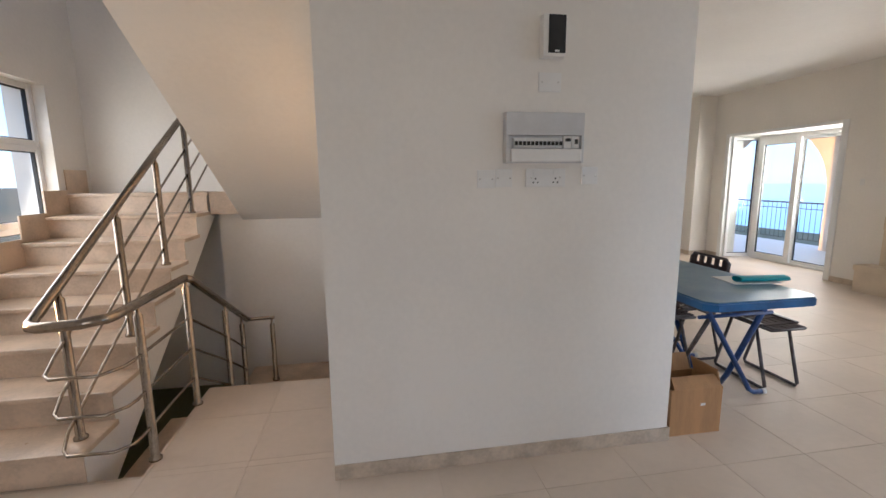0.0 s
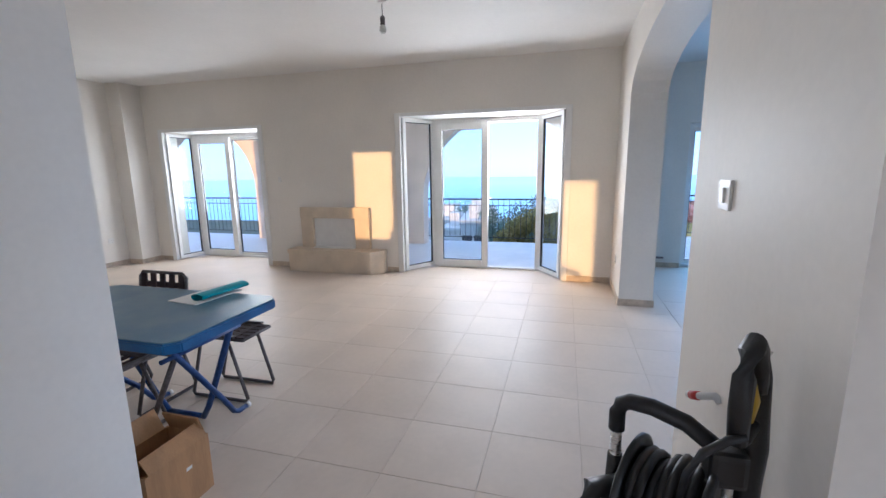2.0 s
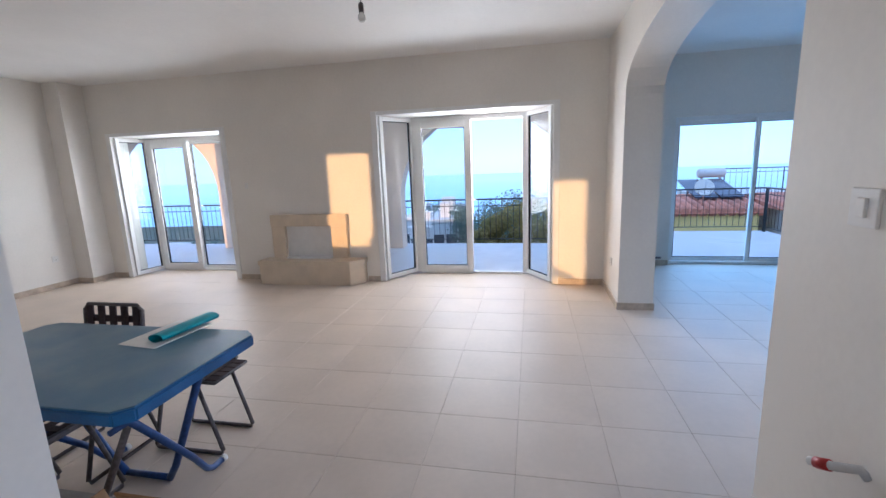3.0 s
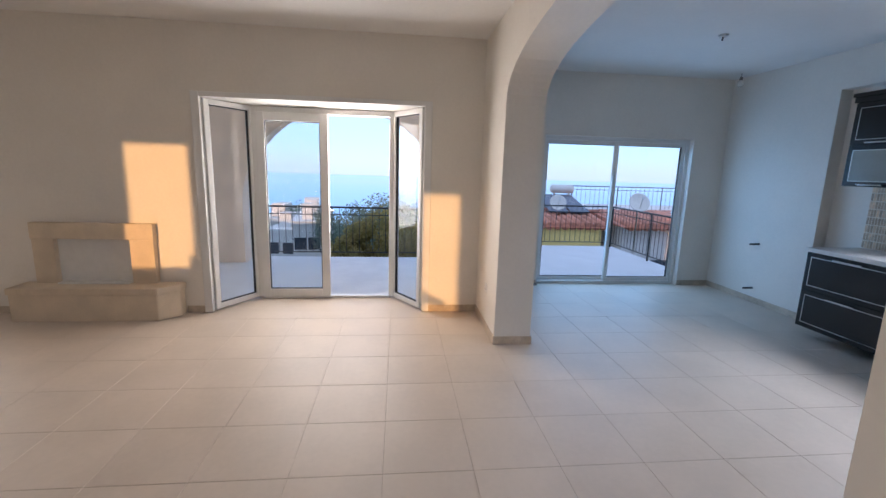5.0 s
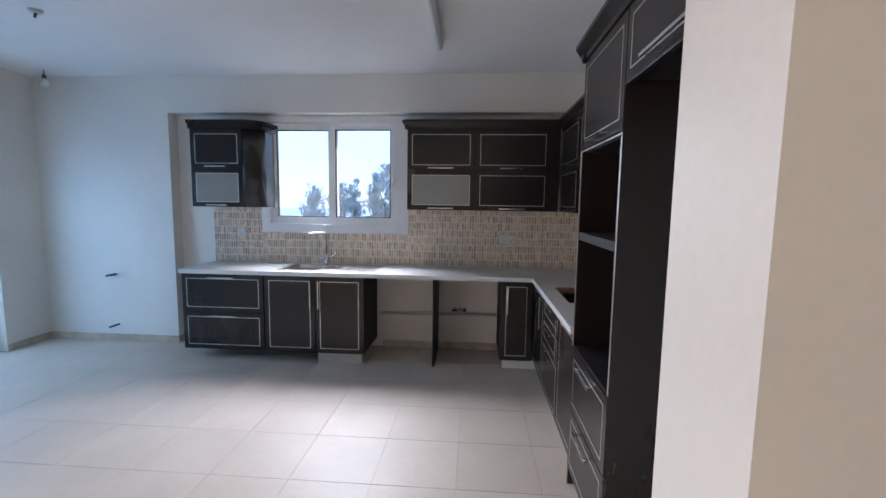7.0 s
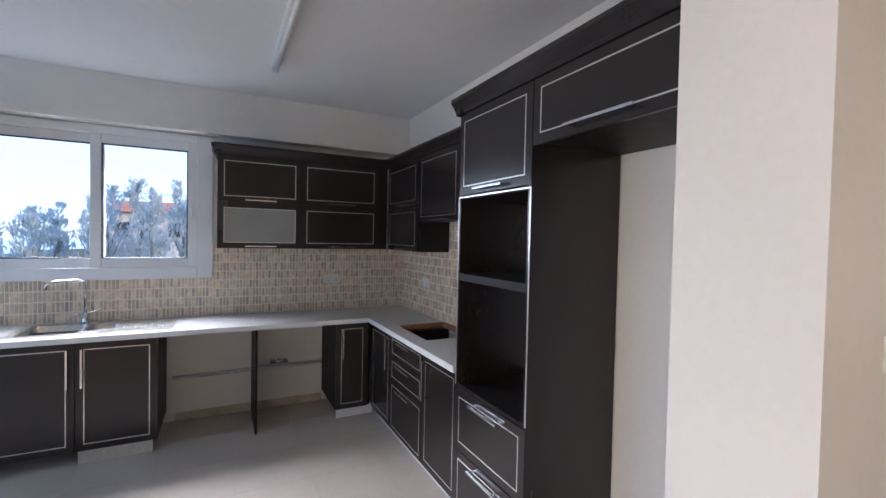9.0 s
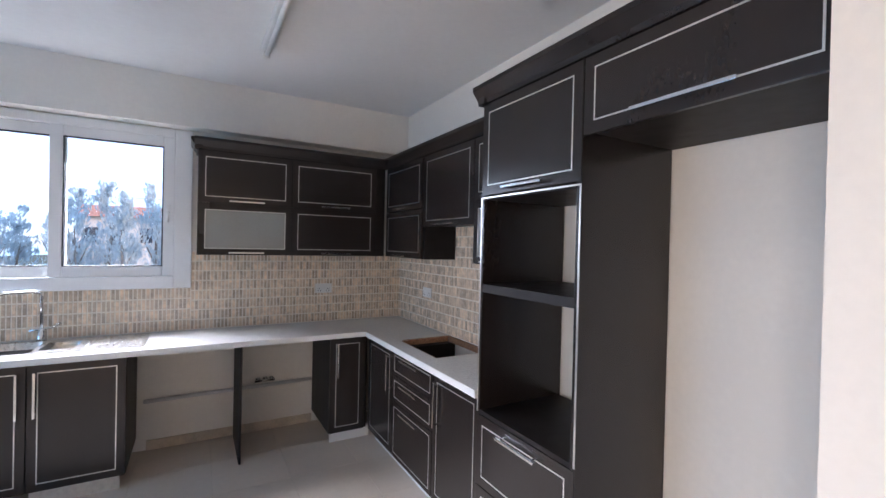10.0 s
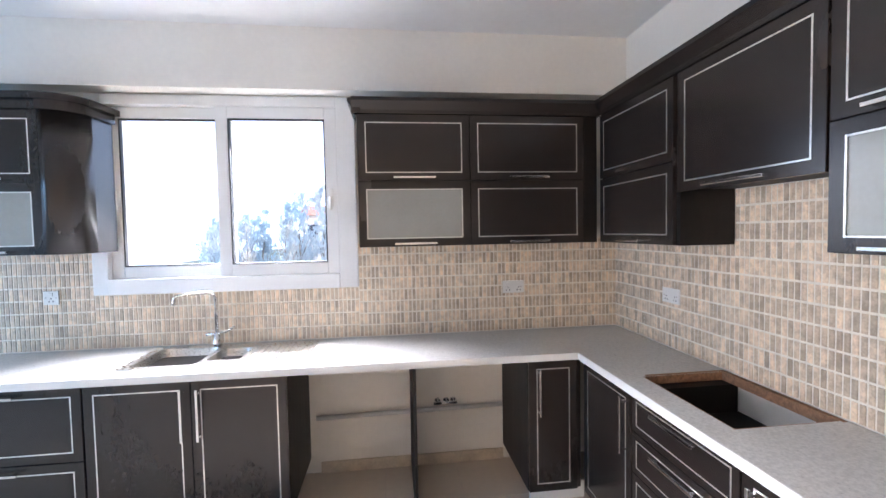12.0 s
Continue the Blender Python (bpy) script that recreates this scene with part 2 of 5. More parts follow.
def boxes(*args, bevel=0.0):
    bm = bmesh.new()
    for a in args:
        box(bm, *a, bevel=bevel)
    return bm


def ring(centre, axis, r, n, up=None):
    axis = Vector(axis).normalized()
    u = axis.cross(up or (Vector((0, 0, 1)) if abs(axis.z) < 0.9 else Vector((1, 0, 0)))).normalized()
    v = axis.cross(u)
    return [Vector(centre) + r * (math.cos(2 * math.pi * k / n) * u + math.sin(2 * math.pi * k / n) * v) for k in range(n)]


def tube(bm, pts, r, n=10, caps=True, closed=False):
    """A round bar along points; r may be one radius or one for each point."""
    pts = [Vector(p) for p in pts]
    rows = []
    for i, p in enumerate(pts):
        a, b = pts[max(0, i - 1)], pts[min(len(pts) - 1, i + 1)]
        if closed:
            a, b = pts[i - 1], pts[(i + 1) % len(pts)]
        rows.append([bm.verts.new(q) for q in ring(p, b - a, r[i] if isinstance(r, (list, tuple)) else r, n)])
    for i in range(len(rows) - (0 if closed else 1)):
        A, B = rows[i], rows[(i + 1) % len(rows)]
        for k in range(n):
            f = bm.faces.new((A[k], A[(k + 1) % n], B[(k + 1) % n], B[k]))
            f.smooth = True
    if caps and not closed:
        bm.faces.new(rows[0][::-1])
        bm.faces.new(rows[-1])
    return bm


def bar(pts, r, n=10):
    return tube(bmesh.new(), pts, r, n)


def prism(profile, axis, a, b, bm=None):
    """A flat outline (two coordinates in axis order) drawn out along an axis from a to b."""
    bm = bm or bmesh.new()
    i = "xyz".index(axis)
    def at(p, v):
        q = list(p)
        q.insert(i, v)
        return q
    A, B = [bm.verts.new(at(p, a)) for p in profile], [bm.verts.new(at(p, b)) for p in profile]
    n = len(profile)
    bm.faces.new(A)
    bm.faces.new(B[::-1])
    for k in range(n):
        bm.faces.new((A[k], B[k], B[(k + 1) % n], A[(k + 1) % n]))
    bmesh.ops.recalc_face_normals(bm, faces=bm.faces[:])
    return bm


def lathe(bm, axis_pts, n=16):
    """Turned form: (point on the axis, radius) pairs."""
    pts = [Vector(p) for p, _ in axis_pts]
    d = pts[-1] - pts[0]
    rows = [[bm.verts.new(q) for q in ring(p, d, max(r, 0.0005), n)] for (p, r) in ((Vector(p), r) for p, r in axis_pts)]
    for A, B in zip(rows, rows[1:]):
        for k in range(n):
            f = bm.faces.new((A[k], A[(k + 1) % n], B[(k + 1) % n], B[k]))
            f.smooth = True
    bm.faces.new(rows[0][::-1])
    bm.faces.new(rows[-1])
    return bm


def part(name, bm, mat, parent=None, label=""):
    """One mesh object, from world coordinates, under a thing or part (or at top level)."""
    at = ORIGIN.get(parent, Vector())
    if parent is not None:
        bmesh.ops.translate(bm, vec=-at, verts=bm.verts[:])
    me = bpy.data.meshes.new(name)
    bmesh.ops.recalc_face_normals(bm, faces=bm.faces[:])
    bm.to_mesh(me)
    bm.free()
    me.materials.append(mat)
    ob = new(name, me)
    if parent is not None:
        ob.parent = parent
    ORIGIN[ob] = at
    if label:
        ob["label"] = label
    return ob


def thing(name, at, label="", category="", group="", kind=""):
    ob = new(name)
    ob.empty_display_size = 0.1
    ob.location = at
    ORIGIN[ob] = Vector(at)
    return tagged(ob, label, category, group, kind)


def structure(name, bm, mat, label=""):
    return tagged(part(name, bm, mat), label, name.rstrip("_0123456789").split("_")[0], kind="structure")


# ---- the plan ----
XL, XG = 6.97, 7.51            # living room's window wall, glass doors in the bays
YP0, YP1 = 0.10, 0.44          # arch wall between living room and kitchen
YF, YH = 0.60, 0.27                     # hall wall with the light switch
XE = 2.885                      # free end of the hall wall
XK = 8.10                      # kitchen's outer wall
YB = -3.36                     # kitchen's tiled wall
YL, XN = -3.22, 6.58           # wall plane beside the cabinet niche, and the niche's end
XR = 2.20                      # kitchen's wall behind the oven tower
YPW = 2.605                     # wall with the fuse box
XPL, XPR = 0.485, 2.283
YN = 8.06                      # living room's end wall
HC = 2.88                      # ceiling
XW = -1.805                     # outer wall of hall and stair

# outer wall of the living room, with two bays
BAY2, BAY1 = (1.03, 3.30, 2.23), (5.56, 7.46, 2.16)
structure("wall_east", prism([(YP1, 0), (BAY2[0], 0), (BAY2[0], BAY2[2]), (BAY2[1], BAY2[2]), (BAY2[1], 0), (BAY1[0], 0), (BAY1[0], BAY1[2]), (BAY1[1], BAY1[2]), (BAY1[1], 0), (YN + 0.3, 0), (YN + 0.3, HC), (YP1, HC)], "x", XL, XL + 0.3), WALL, "cream painted wall with two bay openings")
structure("wall_north", boxes((XPL, XL, YN, YN + 0.3, 0, HC)), WALL, "plain cream painted end wall")
structure("wall_north_pilaster", boxes((6.62, XL, 7.78, YN, 0, HC)), WALL, "cream painted corner pier by the bay")
# arch between living room and kitchen
cx, ax, zs, rise = (XE + 6.02) / 2, (6.02 - XE) / 2, 2.12, 0.44
prof = [(8.33, 0), (8.33, HC), (XE + 0.002, HC), (XE + 0.002, zs + rise + 0.10), (XE + 0.5, zs + rise + 0.06)]
prof += [(cx - ax * math.cos(radians(a)), zs + rise * math.sin(radians(a)) ** 0.8) for a in range(90, 180, 6)]
prof += [(6.02, zs), (6.02, 0)]
structure("wall_arch", prism(prof, "y", YP0, YP1), WALL, "cream wall with a wide flat arch opening")
structure("wall_hall", boxes((XR - 0.25, XE, YH, YF, 0, HC)), WALL, "short cream hall wall ending at the arch")
# kitchen
W3 = (-2.74, -0.62, 2.07)
structure("wall_kitchen_east", prism([(YB, 0), (W3[0], 0), (W3[0], W3[2]), (W3[1], W3[2]), (W3[1], 0), (YP0, 0), (YP0, HC), (YB, HC)], "x", XK, 8.33), WALL, "white kitchen wall with a sliding door opening")
KW = (4.11, 5.58, 1.34, 2.455)
structure("wall_kitchen_south", boxes((XR - 0.25, KW[0], YB - 0.3, YB, 0, HC), (KW[0], KW[1], YB - 0.3, YB, 0, KW[2]), (KW[0], KW[1], YB - 0.3, YB, KW[3], HC), (KW[1], 8.33, YB - 0.3, YB, 0, HC)), WALL, "white kitchen wall with a window")
structure("wall_kitchen_west", boxes((XR - 0.25, XR, YB, YH, 0, HC)), WALL, "plain white wall behind the oven tower")
structure("wall_kitchen_niche", boxes((XN, XK, YB, YL, 0, HC), (XR, XN, YB, YL, 2.50, HC)), WALL, "white wall standing proud around the cabinet niche")
# hall and stair
structure("wall_panel", boxes((XPL, XPR, YPW, YPW + 0.15, 0, HC)), WALL, "white wall carrying the fuse box")
SW = (2.74, 4.69, 0.78, 2.22)
structure("wall_west", boxes((XW - 0.3, XW, -1.5, SW[0], -1.7, 5.4), (XW - 0.3, XW, SW[0], SW[1], -1.7, SW[2]), (XW - 0.3, XW, SW[0], SW[1], SW[3], 5.4), (XW - 0.3, XW, SW[1], 5.14, -1.7, 5.4)), WALL, "cream outer wall with the stair window")
structure("wall_hall_south", prism([(XW - 0.3, 0), (-0.5, 0), (-0.5, 2.1), (0.9, 2.1), (0.9, 0), (XR - 0.25, 0), (XR - 0.25, HC), (XW - 0.3, HC)], "y", -1.65, -1.5), WALL, "plain cream wall")
structure("wall_stair_east", boxes((XPL, XPL + 0.12, YPW + 0.15, 4.92, -1.7, 5.4), (XPL, XPL + 0.12, YPW, YPW + 0.15, HC, 5.4), (XPL, XPL + 0.12, YPW, YPW + 0.15, -1.7, -0.2)), WALL, "plain cream wall beside the stair")
structure("wall_stair_back", boxes((-0.66, XPL, 4.87, 4.92, -1.7, 5.4)), WALL, "cream wall at the back of the stair well")
structure("wall_stair_north", boxes((XW, -0.54, 5.12, 5.14, -1.7, 5.4), (-0.66, -0.54, 4.92, 5.12, -1.7, 5.4)), WALL, "plain cream wall at the stair landing")
structure("wall_stair_south", boxes((XW, XPL + 0.12, 1.75, 1.85, HC + 0.2, 5.4)), WALL, "plain cream wall above the stair")
# unseen window, placed so the low sun lays its patch by the fireplace
LW = (4.92, 5.57, 1.08, 2.38)
structure("wall_living_west", boxes((XPL, XPL + 0.2, LW[0], LW[1], 0, LW[2]), (XPL, XPL + 0.2, LW[0], LW[1], LW[3], HC), (XPL, XPL + 0.2, LW[1], YN, 0, HC)), WALL, "plain cream wall out of view, its window cut for the sun patch")
structure("ceiling_living", boxes((XPL, XL + 0.3, YP1, YN + 0.3, HC, HC + 0.2)), CEIL, "flat white ceiling")
structure("ceiling_kitchen", boxes((XR - 0.25, 8.33, YB - 0.3, YP0, HC, HC + 0.2)), CEIL, "flat white ceiling")
structure("ceiling_arch", boxes((XR - 0.25, 8.33, YP0, YP1, HC, HC + 0.2)), CEIL)
structure("ceiling_hall", boxes((XW - 0.3, XR - 0.25, -1.65, YP1, HC, HC + 0.2), (XW - 0.3, XPL, YP1, 1.85, HC, HC + 0.2)), CEIL, "flat white ceiling")
structure("ceiling_stair", boxes((XW - 0.3, XPL + 0.12, 1.75, 5.14, 5.4, 5.6)), CEIL, "white ceiling high over the stair")
# floor slab under the tiles, and the bay floors
structure("floor_slab", boxes((XW, XR - 0.25, -1.5, 2.81, -0.2, -0.0035), (XR - 0.25, XR, YP1, 2.81, -0.2, -0.0035), (XPL, XR, 2.81, YN, -0.2, -0.0035), (XR, XL, YB, YN, -0.2, -0.0035), (-0.455, XPL, 2.81, 3.74, -0.2, -0.0035), (XL, XK, YB, YP0, -0.2, -0.0035)), GROUT, "grey-brown floor bed showing in the tile joints")


# ---- windows and glass doors ----
def sash(parent, p0, p1, z0, z1, fw=0.07, depth=0.06, handle=None, name="window_frame", bottom=None, gap=True):
    """A framed pane standing between two plan points; the glass is a part of the frame."""
    p0, p1 = Vector((*p0, 0)), Vector((*p1, 0))
    d = (p1 - p0)
    L = d.length
    rot = Matrix.Translation(p0) @ Matrix.Rotation(math.atan2(d.y, d.x), 4, "Z")
    b = fw if bottom is None else bottom
    h = depth / 2
    bm = bmesh.new()
    for a in ((0, fw, z0, z1), (L - fw, L, z0, z1), (fw, L - fw, z0, z0 + b), (fw, L - fw, z1 - fw, z1)):
        box(bm, a[0], a[1], -h, h, a[2], a[3], bevel=0.006)
    bm.transform(rot)
    f = part(name, bm, PVC, parent)
    bm = bmesh.new()
    g = 0.004
    for a in ((fw, fw + g * 2, z0 + b, z1 - fw), (L - fw - g * 2, L - fw, z0 + b, z1 - fw), (fw, L - fw, z0 + b, z0 + b + g * 2), (fw, L - fw, z1 - fw - g * 2, z1 - fw)):
        box(bm, a[0], a[1], -0.014, 0.014, a[2], a[3])
    bm.transform(rot)
    part("gasket", bm, GASKET, f, "thin black rubber seal")
    bm = boxes((fw, L - fw, -0.004, 0.004, z0 + b, z1 - fw))
    bm.transform(rot)
    pane = part("pane", bm, GLASS, f, "clear glass pane")
    pane.visible_shadow = False
    if handle is not None:
        bm = bmesh.new()
        u = handle
        box(bm, u - 0.014, u + 0.014, h, h + 0.012, 0.98, 1.12, bevel=0.003)
        tube(bm, [(u, h, 1.05), (u, h + 0.045, 1.05), (u + 0.10, h + 0.05, 1.05)], 0.009, 8)
        bm.transform(rot)
        part("handle", bm, STEEL, f, "small lever handle")
    return f


def bay(name, y0, y1, top, d0, d1, leaf_split, label, slid=False):
    w = thing(name, (XG, (y0 + y1) / 2, 0), label, "window", kind="structure")
    t = top - 0.035
    sash(w, (XL + 0.05, y0 + 0.03), (XG, d0), 0.02, t, fw=0.055)
    sash(w, (XG, d1), (XL + 0.05, y1 - 0.03), 0.02, t, fw=0.055)
    # outer door frame, and two leaves in it
    part("door_frame", boxes((XG - 0.04, XG + 0.05, d0 - 0.01, d0 + 0.06, 0.02, t), (XG - 0.04, XG + 0.05, d1 - 0.06, d1 + 0.01, 0.02, t), (XG - 0.04, XG + 0.05, d0 + 0.06, d1 - 0.06, t - 0.06, t), (XG - 0.04, XG + 0.05, d0 + 0.06, d1 - 0.06, 0.0, 0.03), bevel=0.006), PVC, w)
    # the outer leaf stands behind the inner one where the door is slid open
    shut = (leaf_split, d0 + 0.06) if not slid else (d1 - 0.065, leaf_split - 0.02)
    sash(w, (XG + 0.022, shut[0]), (XG + 0.022, shut[1]), 0.03, t - 0.06, fw=0.045, depth=0.05, bottom=0.045)
    sash(w, (XG - 0.034, d1 - 0.06), (XG - 0.025, leaf_split - 0.03), 0.03, t - 0.06, fw=0.09, depth=0.06, handle=d1 - leaf_split - 0.085)
    # boards lining the opening on the room side
    part("architrave", boxes((XL - 0.012, XL + 0.05, y0 - 0.05, y0 + 0.03, 0, top + 0.02), (XL - 0.012, XL + 0.05, y1 - 0.03, y1 + 0.05, 0, top + 0.02), (XL - 0.012, XL + 0.05, y0 + 0.03, y1 - 0.03, top - 0.03, top + 0.02), bevel=0.006), PVC, w)
    structure("bay_head", prism([(XL + 0.05, y0 + 0.0), (XG + 0.09, d0 - 0.06), (XG + 0.09, d1 + 0.06), (XL + 0.05, y1)], "z", top - 0.03, top + 0.25), WALL, "cream plaster head of the bay")
    structure("bay_floor", prism([(XL, y0), (XG + 0.09, d0 - 0.06), (XG + 0.09, d1 + 0.06), (XL, y1)], "z", -0.2, -0.001), TILE, "beige tiled floor of the bay")
    return w


bay("window_2", BAY2[0], BAY2[1], BAY2[2], 1.37, 2.96, 2.15, "white plastic bay window with a sliding door, half open", slid=True)
bay("window_1", BAY1[0], BAY1[1], BAY1[2], 5.80, 7.36, 6.60, "white plastic bay window with a glazed door, closed")
w3 = thing("window_3", (8.25, -1.68, 0), "white sliding glass door to the terrace, closed", "door", kind="structure")
part("door_frame", boxes((8.18, 8.30, W3[0], W3[0] + 0.05, 0, W3[2]), (8.18, 8.30, W3[1] - 0.05, W3[1], 0, W3[2]), (8.18, 8.30, W3[0] + 0.05, W3[1] - 0.05, W3[2] - 0.05, W3[2]), (8.18, 8.30, W3[0] + 0.05, W3[1] - 0.05, 0.0, 0.04), bevel=0.006), PVC, w3)
sash(w3, (8.27, -0.67), (8.27, -1.74), 0.04, 2.02, fw=0.05, depth=0.04)
sash(w3, (8.22, -1.66), (8.22, -2.69), 0.04, 2.02, fw=0.05, depth=0.04, handle=0.99)
structure("door_sill", boxes((XK, 8.36, W3[0], W3[1], -0.2, -0.001)), SKIRT, "beige stone door sill")
kw = thing("window_4", ((KW[0] + KW[1]) / 2, YB, KW[2]), "white two-leaf kitchen window above the sink, closed", "window", kind="structure")
part("architrave", boxes((KW[0] - 0.09, KW[0] + 0.03, YB - 0.05, YB + 0.022, 1.25, 2.49), (KW[1] - 0.03, KW[1] + 0.06, YB - 0.05, YB + 0.022, 1.25, 2.49), (KW[0] + 0.03, KW[1] - 0.03, YB - 0.05, YB + 0.022, 2.425, 2.49), (KW[0] + 0.03, KW[1] - 0.03, YB - 0.05, YB + 0.03, 1.25, 1.345), bevel=0.006), PVC, kw)
xm = 4.845
sash(kw, (KW[0] + 0.03, YB - 0.002), (xm + 0.045, YB - 0.002), 1.345, 2.425, fw=0.075, depth=0.032)
sash(kw, (xm - 0.045, YB - 0.035), (KW[1] - 0.03, YB - 0.035), 1.345, 2.425, fw=0.075, depth=0.032)
for hx, hy in ((KW[0] + 0.07, 0.016), (KW[1] - 0.07, -0.017)):
    bm = boxes((hx - 0.012, hx + 0.012, YB + hy - 0.002, YB + hy + 0.012, 1.78, 1.90), bevel=0.003)
    tube(bm, [(hx, YB + hy + 0.008, 1.84), (hx, YB + hy + 0.045, 1.84), (hx, YB + hy + 0.048, 1.76)], 0.008, 8)
    part("handle", bm, WHITE, kw, "white window handle")
sw = thing("window_5", (XW - 0.1, 3.5, SW[2]), "white framed stair window with cross bars", "window", kind="structure")
# plain pane beyond view, added so the sun patch by the bay falls undivided
sash(sw, (XW - 0.12, SW[0]), (XW - 0.12, 3.25), SW[2], SW[3], fw=0.045)
for ya, yb in ((3.25, SW[1]),):
    for za, zb in ((SW[2], 1.12), (1.12, 1.74), (1.74, SW[3])):
        sash(sw, (XW - 0.12, ya), (XW - 0.12, yb), za, zb, fw=0.045)
# glazed door out of view, added as an opening for the hall's fill lamp
dr = thing("window_7", (0.2, -1.58, 0), "unseen white glazed door, added to light the hall", "door", kind="structure")
sash(dr, (-0.5, -1.58), (0.2, -1.58), 0.0, 2.1, fw=0.08)
sash(dr, (0.2, -1.58), (0.9, -1.58), 0.0, 2.1, fw=0.08)
lw = thing("window_6", (XPL + 0.1, 5.3, LW[2]), "small white framed window, unseen, placed for the sun patch", "window", kind="structure")
sash(lw, (XPL + 0.1, LW[0]), (XPL + 0.1, LW[1]), LW[2], LW[3], fw=0.02)


# ---- skirting ----
def skirting(name, *runs):
    return structure(name, boxes(*runs, bevel=0.002), SKIRT, "low beige marble skirting")


K = 0.075
skirting("baseboard_panel_wall", (XPL, XPR + 0.012, YPW - 0.012, YPW, 0, K), (XPR, XPR + 0.012, YPW, YPW + 0.15, 0, K))
skirting("baseboard_living_east", (XL - 0.012, XL, YP1 + 0.012, BAY2[0] - 0.05, 0, K), (XL - 0.012, XL, BAY2[1] + 0.05, 3.525, 0, K), (XL - 0.012, XL, 5.03, BAY1[0] - 0.05, 0, K), (XL - 0.012, XL, BAY1[1] + 0.05, 7.768, 0, K))
skirting("baseboard_living_north", (6.608, 6.62, 7.78, YN - 0.012, 0, K), (6.608, XL, 7.768, 7.78, 0, K), (XPL + 0.2, 6.62, YN - 0.012, YN, 0, K))
skirting("baseboard_pier", (6.02, XL, YP1, YP1 + 0.012, 0, K), (6.008, 6.02, YP0 - 0.012, YP1 + 0.012, 0, K), (6.02, XK, YP0 - 0.012, YP0, 0, K))
skirting("baseboard_kitchen", (XK - 0.012, XK, W3[1], YP0 - 0.012, 0, K), (XK - 0.012, XK, YL, W3[0], 0, K), (XN, XK - 0.012, YL, YL + 0.012, 0, K), (6.205, XN, YB, YB + 0.012, 0, K), (XN - 0.012, XN, YB + 0.012, YL + 0.012, 0, K), (3.05, 4.30, YB, YB + 0.012, 0, K))
skirting("baseboard_hall", (XR - 0.25, XE, YF, YF + 0.012, 0, K), (XE, XE + 0.012, YH, YF + 0.012, 0, K))

# ---- stair ----
RISE, GO, SX0, SX1 = 0.17, 0.28, XW - 0.044, -0.763
stair = thing("staircase", (-1.3, 2.69, 0), "beige marble stair with steel handrails, turning round an open well", "staircase", kind="structure")
prof = [(2.69, 0.0)]
for n in range(8):
    prof += [(2.69 + GO * n, RISE * (n + 1) - 0.03), (2.69 + GO * (n + 1), RISE * (n + 1) - 0.03)]
prof = prof[:-1] + [(5.2, RISE * 8 - 0.03), (5.2, RISE * 8 - 0.23), (2.69 + GO * 7.6, RISE * 8 - 0.23), (2.69 + GO * 0.6, -0.2), (2.69, -0.2)]
part("flight_body", prism(prof, "x", SX0, SX1), WALL, stair, "plastered concrete flight")
for n in range(8):
    y = 2.69 + GO * n
    y1 = y + GO if n < 7 else 5.2
    part("tread", boxes((SX0, SX1 + 0.02, y - 0.025, y1 + 0.004, RISE * (n + 1) - 0.03, RISE * (n + 1)), bevel=0.006), MARBLE, stair)
    part("riser", boxes((SX0, SX1 + 0.003, y - 0.006, y, RISE * n + (0.0 if n else 0.0), RISE * (n + 1) - 0.03)), MARBLE, stair)
for n in range(8):
    y = 2.69 + GO * n
    part("stair_skirting", boxes((SX0, SX0 + 0.012, y, y + GO, RISE * (n + 1), RISE * (n + 1) + 0.2), bevel=0.002), MARBLE, stair)
# upper flight, seen from below
z_of = lambda y: 1.16 + (4.64 - y) * RISE / GO
part("upper_flight", prism([(4.75, 1.10), (4.64, z_of(4.64)), (1.85, z_of(1.85)), (1.85, z_of(1.85) + 0.22), (4.64, z_of(4.64) + 0.22), (4.75, 1.33)], "x", -0.50, 0.44), WALL, stair, "cream soffit of the upper flight")
for n in range(9):
    y = 4.64 - GO * n
    part("tread", boxes((-0.50, 0.44, y - GO - 0.01, y + 0.02, 1.38 + RISE * n + 0.0, 1.38 + RISE * (n + 1)), bevel=0.005), MARBLE, stair)
part("landing", boxes((SX1 + 0.02, 0.44, 4.66, 4.75, 1.16, 1.36)), MARBLE, stair)
# steps going down
for n in range(1, 3):
    part("tread", boxes((-0.50, 0.44, 3.62 + GO * (n - 1), 3.62 + GO * n + (0.03 if n < 2 else 4.75 - 3.62 - 2 * GO), -RISE * n - 0.03, -RISE * n), bevel=0.005), MARBLE, stair)
    part("riser", boxes((-0.50, 0.44, 3.612 + GO * (n - 1), 3.622 + GO * (n - 1), -RISE * n, -RISE * (n - 1) - 0.03)), MARBLE, stair)
part("lower_body", boxes((-0.50, 0.44, 3.65, 4.75, -0.6, -0.38)), WALL, stair)
part("well_side", boxes((-0.515, -0.50, 2.69, 3.62, -0.9, -0.002)), MARBLE, stair, "marble edge of the open well")
part("well_ledge", boxes((-0.78, -0.585, 2.69, 3.62, -0.30, -0.20), bevel=0.004), MARBLE, stair, "narrow stone ledge along the stair")
part("well_floor", boxes((XW, 0.44, 2.69, 4.75, -1.7, -1.6)), MARBLE, stair)
structure("wall_well", boxes((XW, 0.44, 2.71, 2.81, -1.7, -0.2)), WALL)

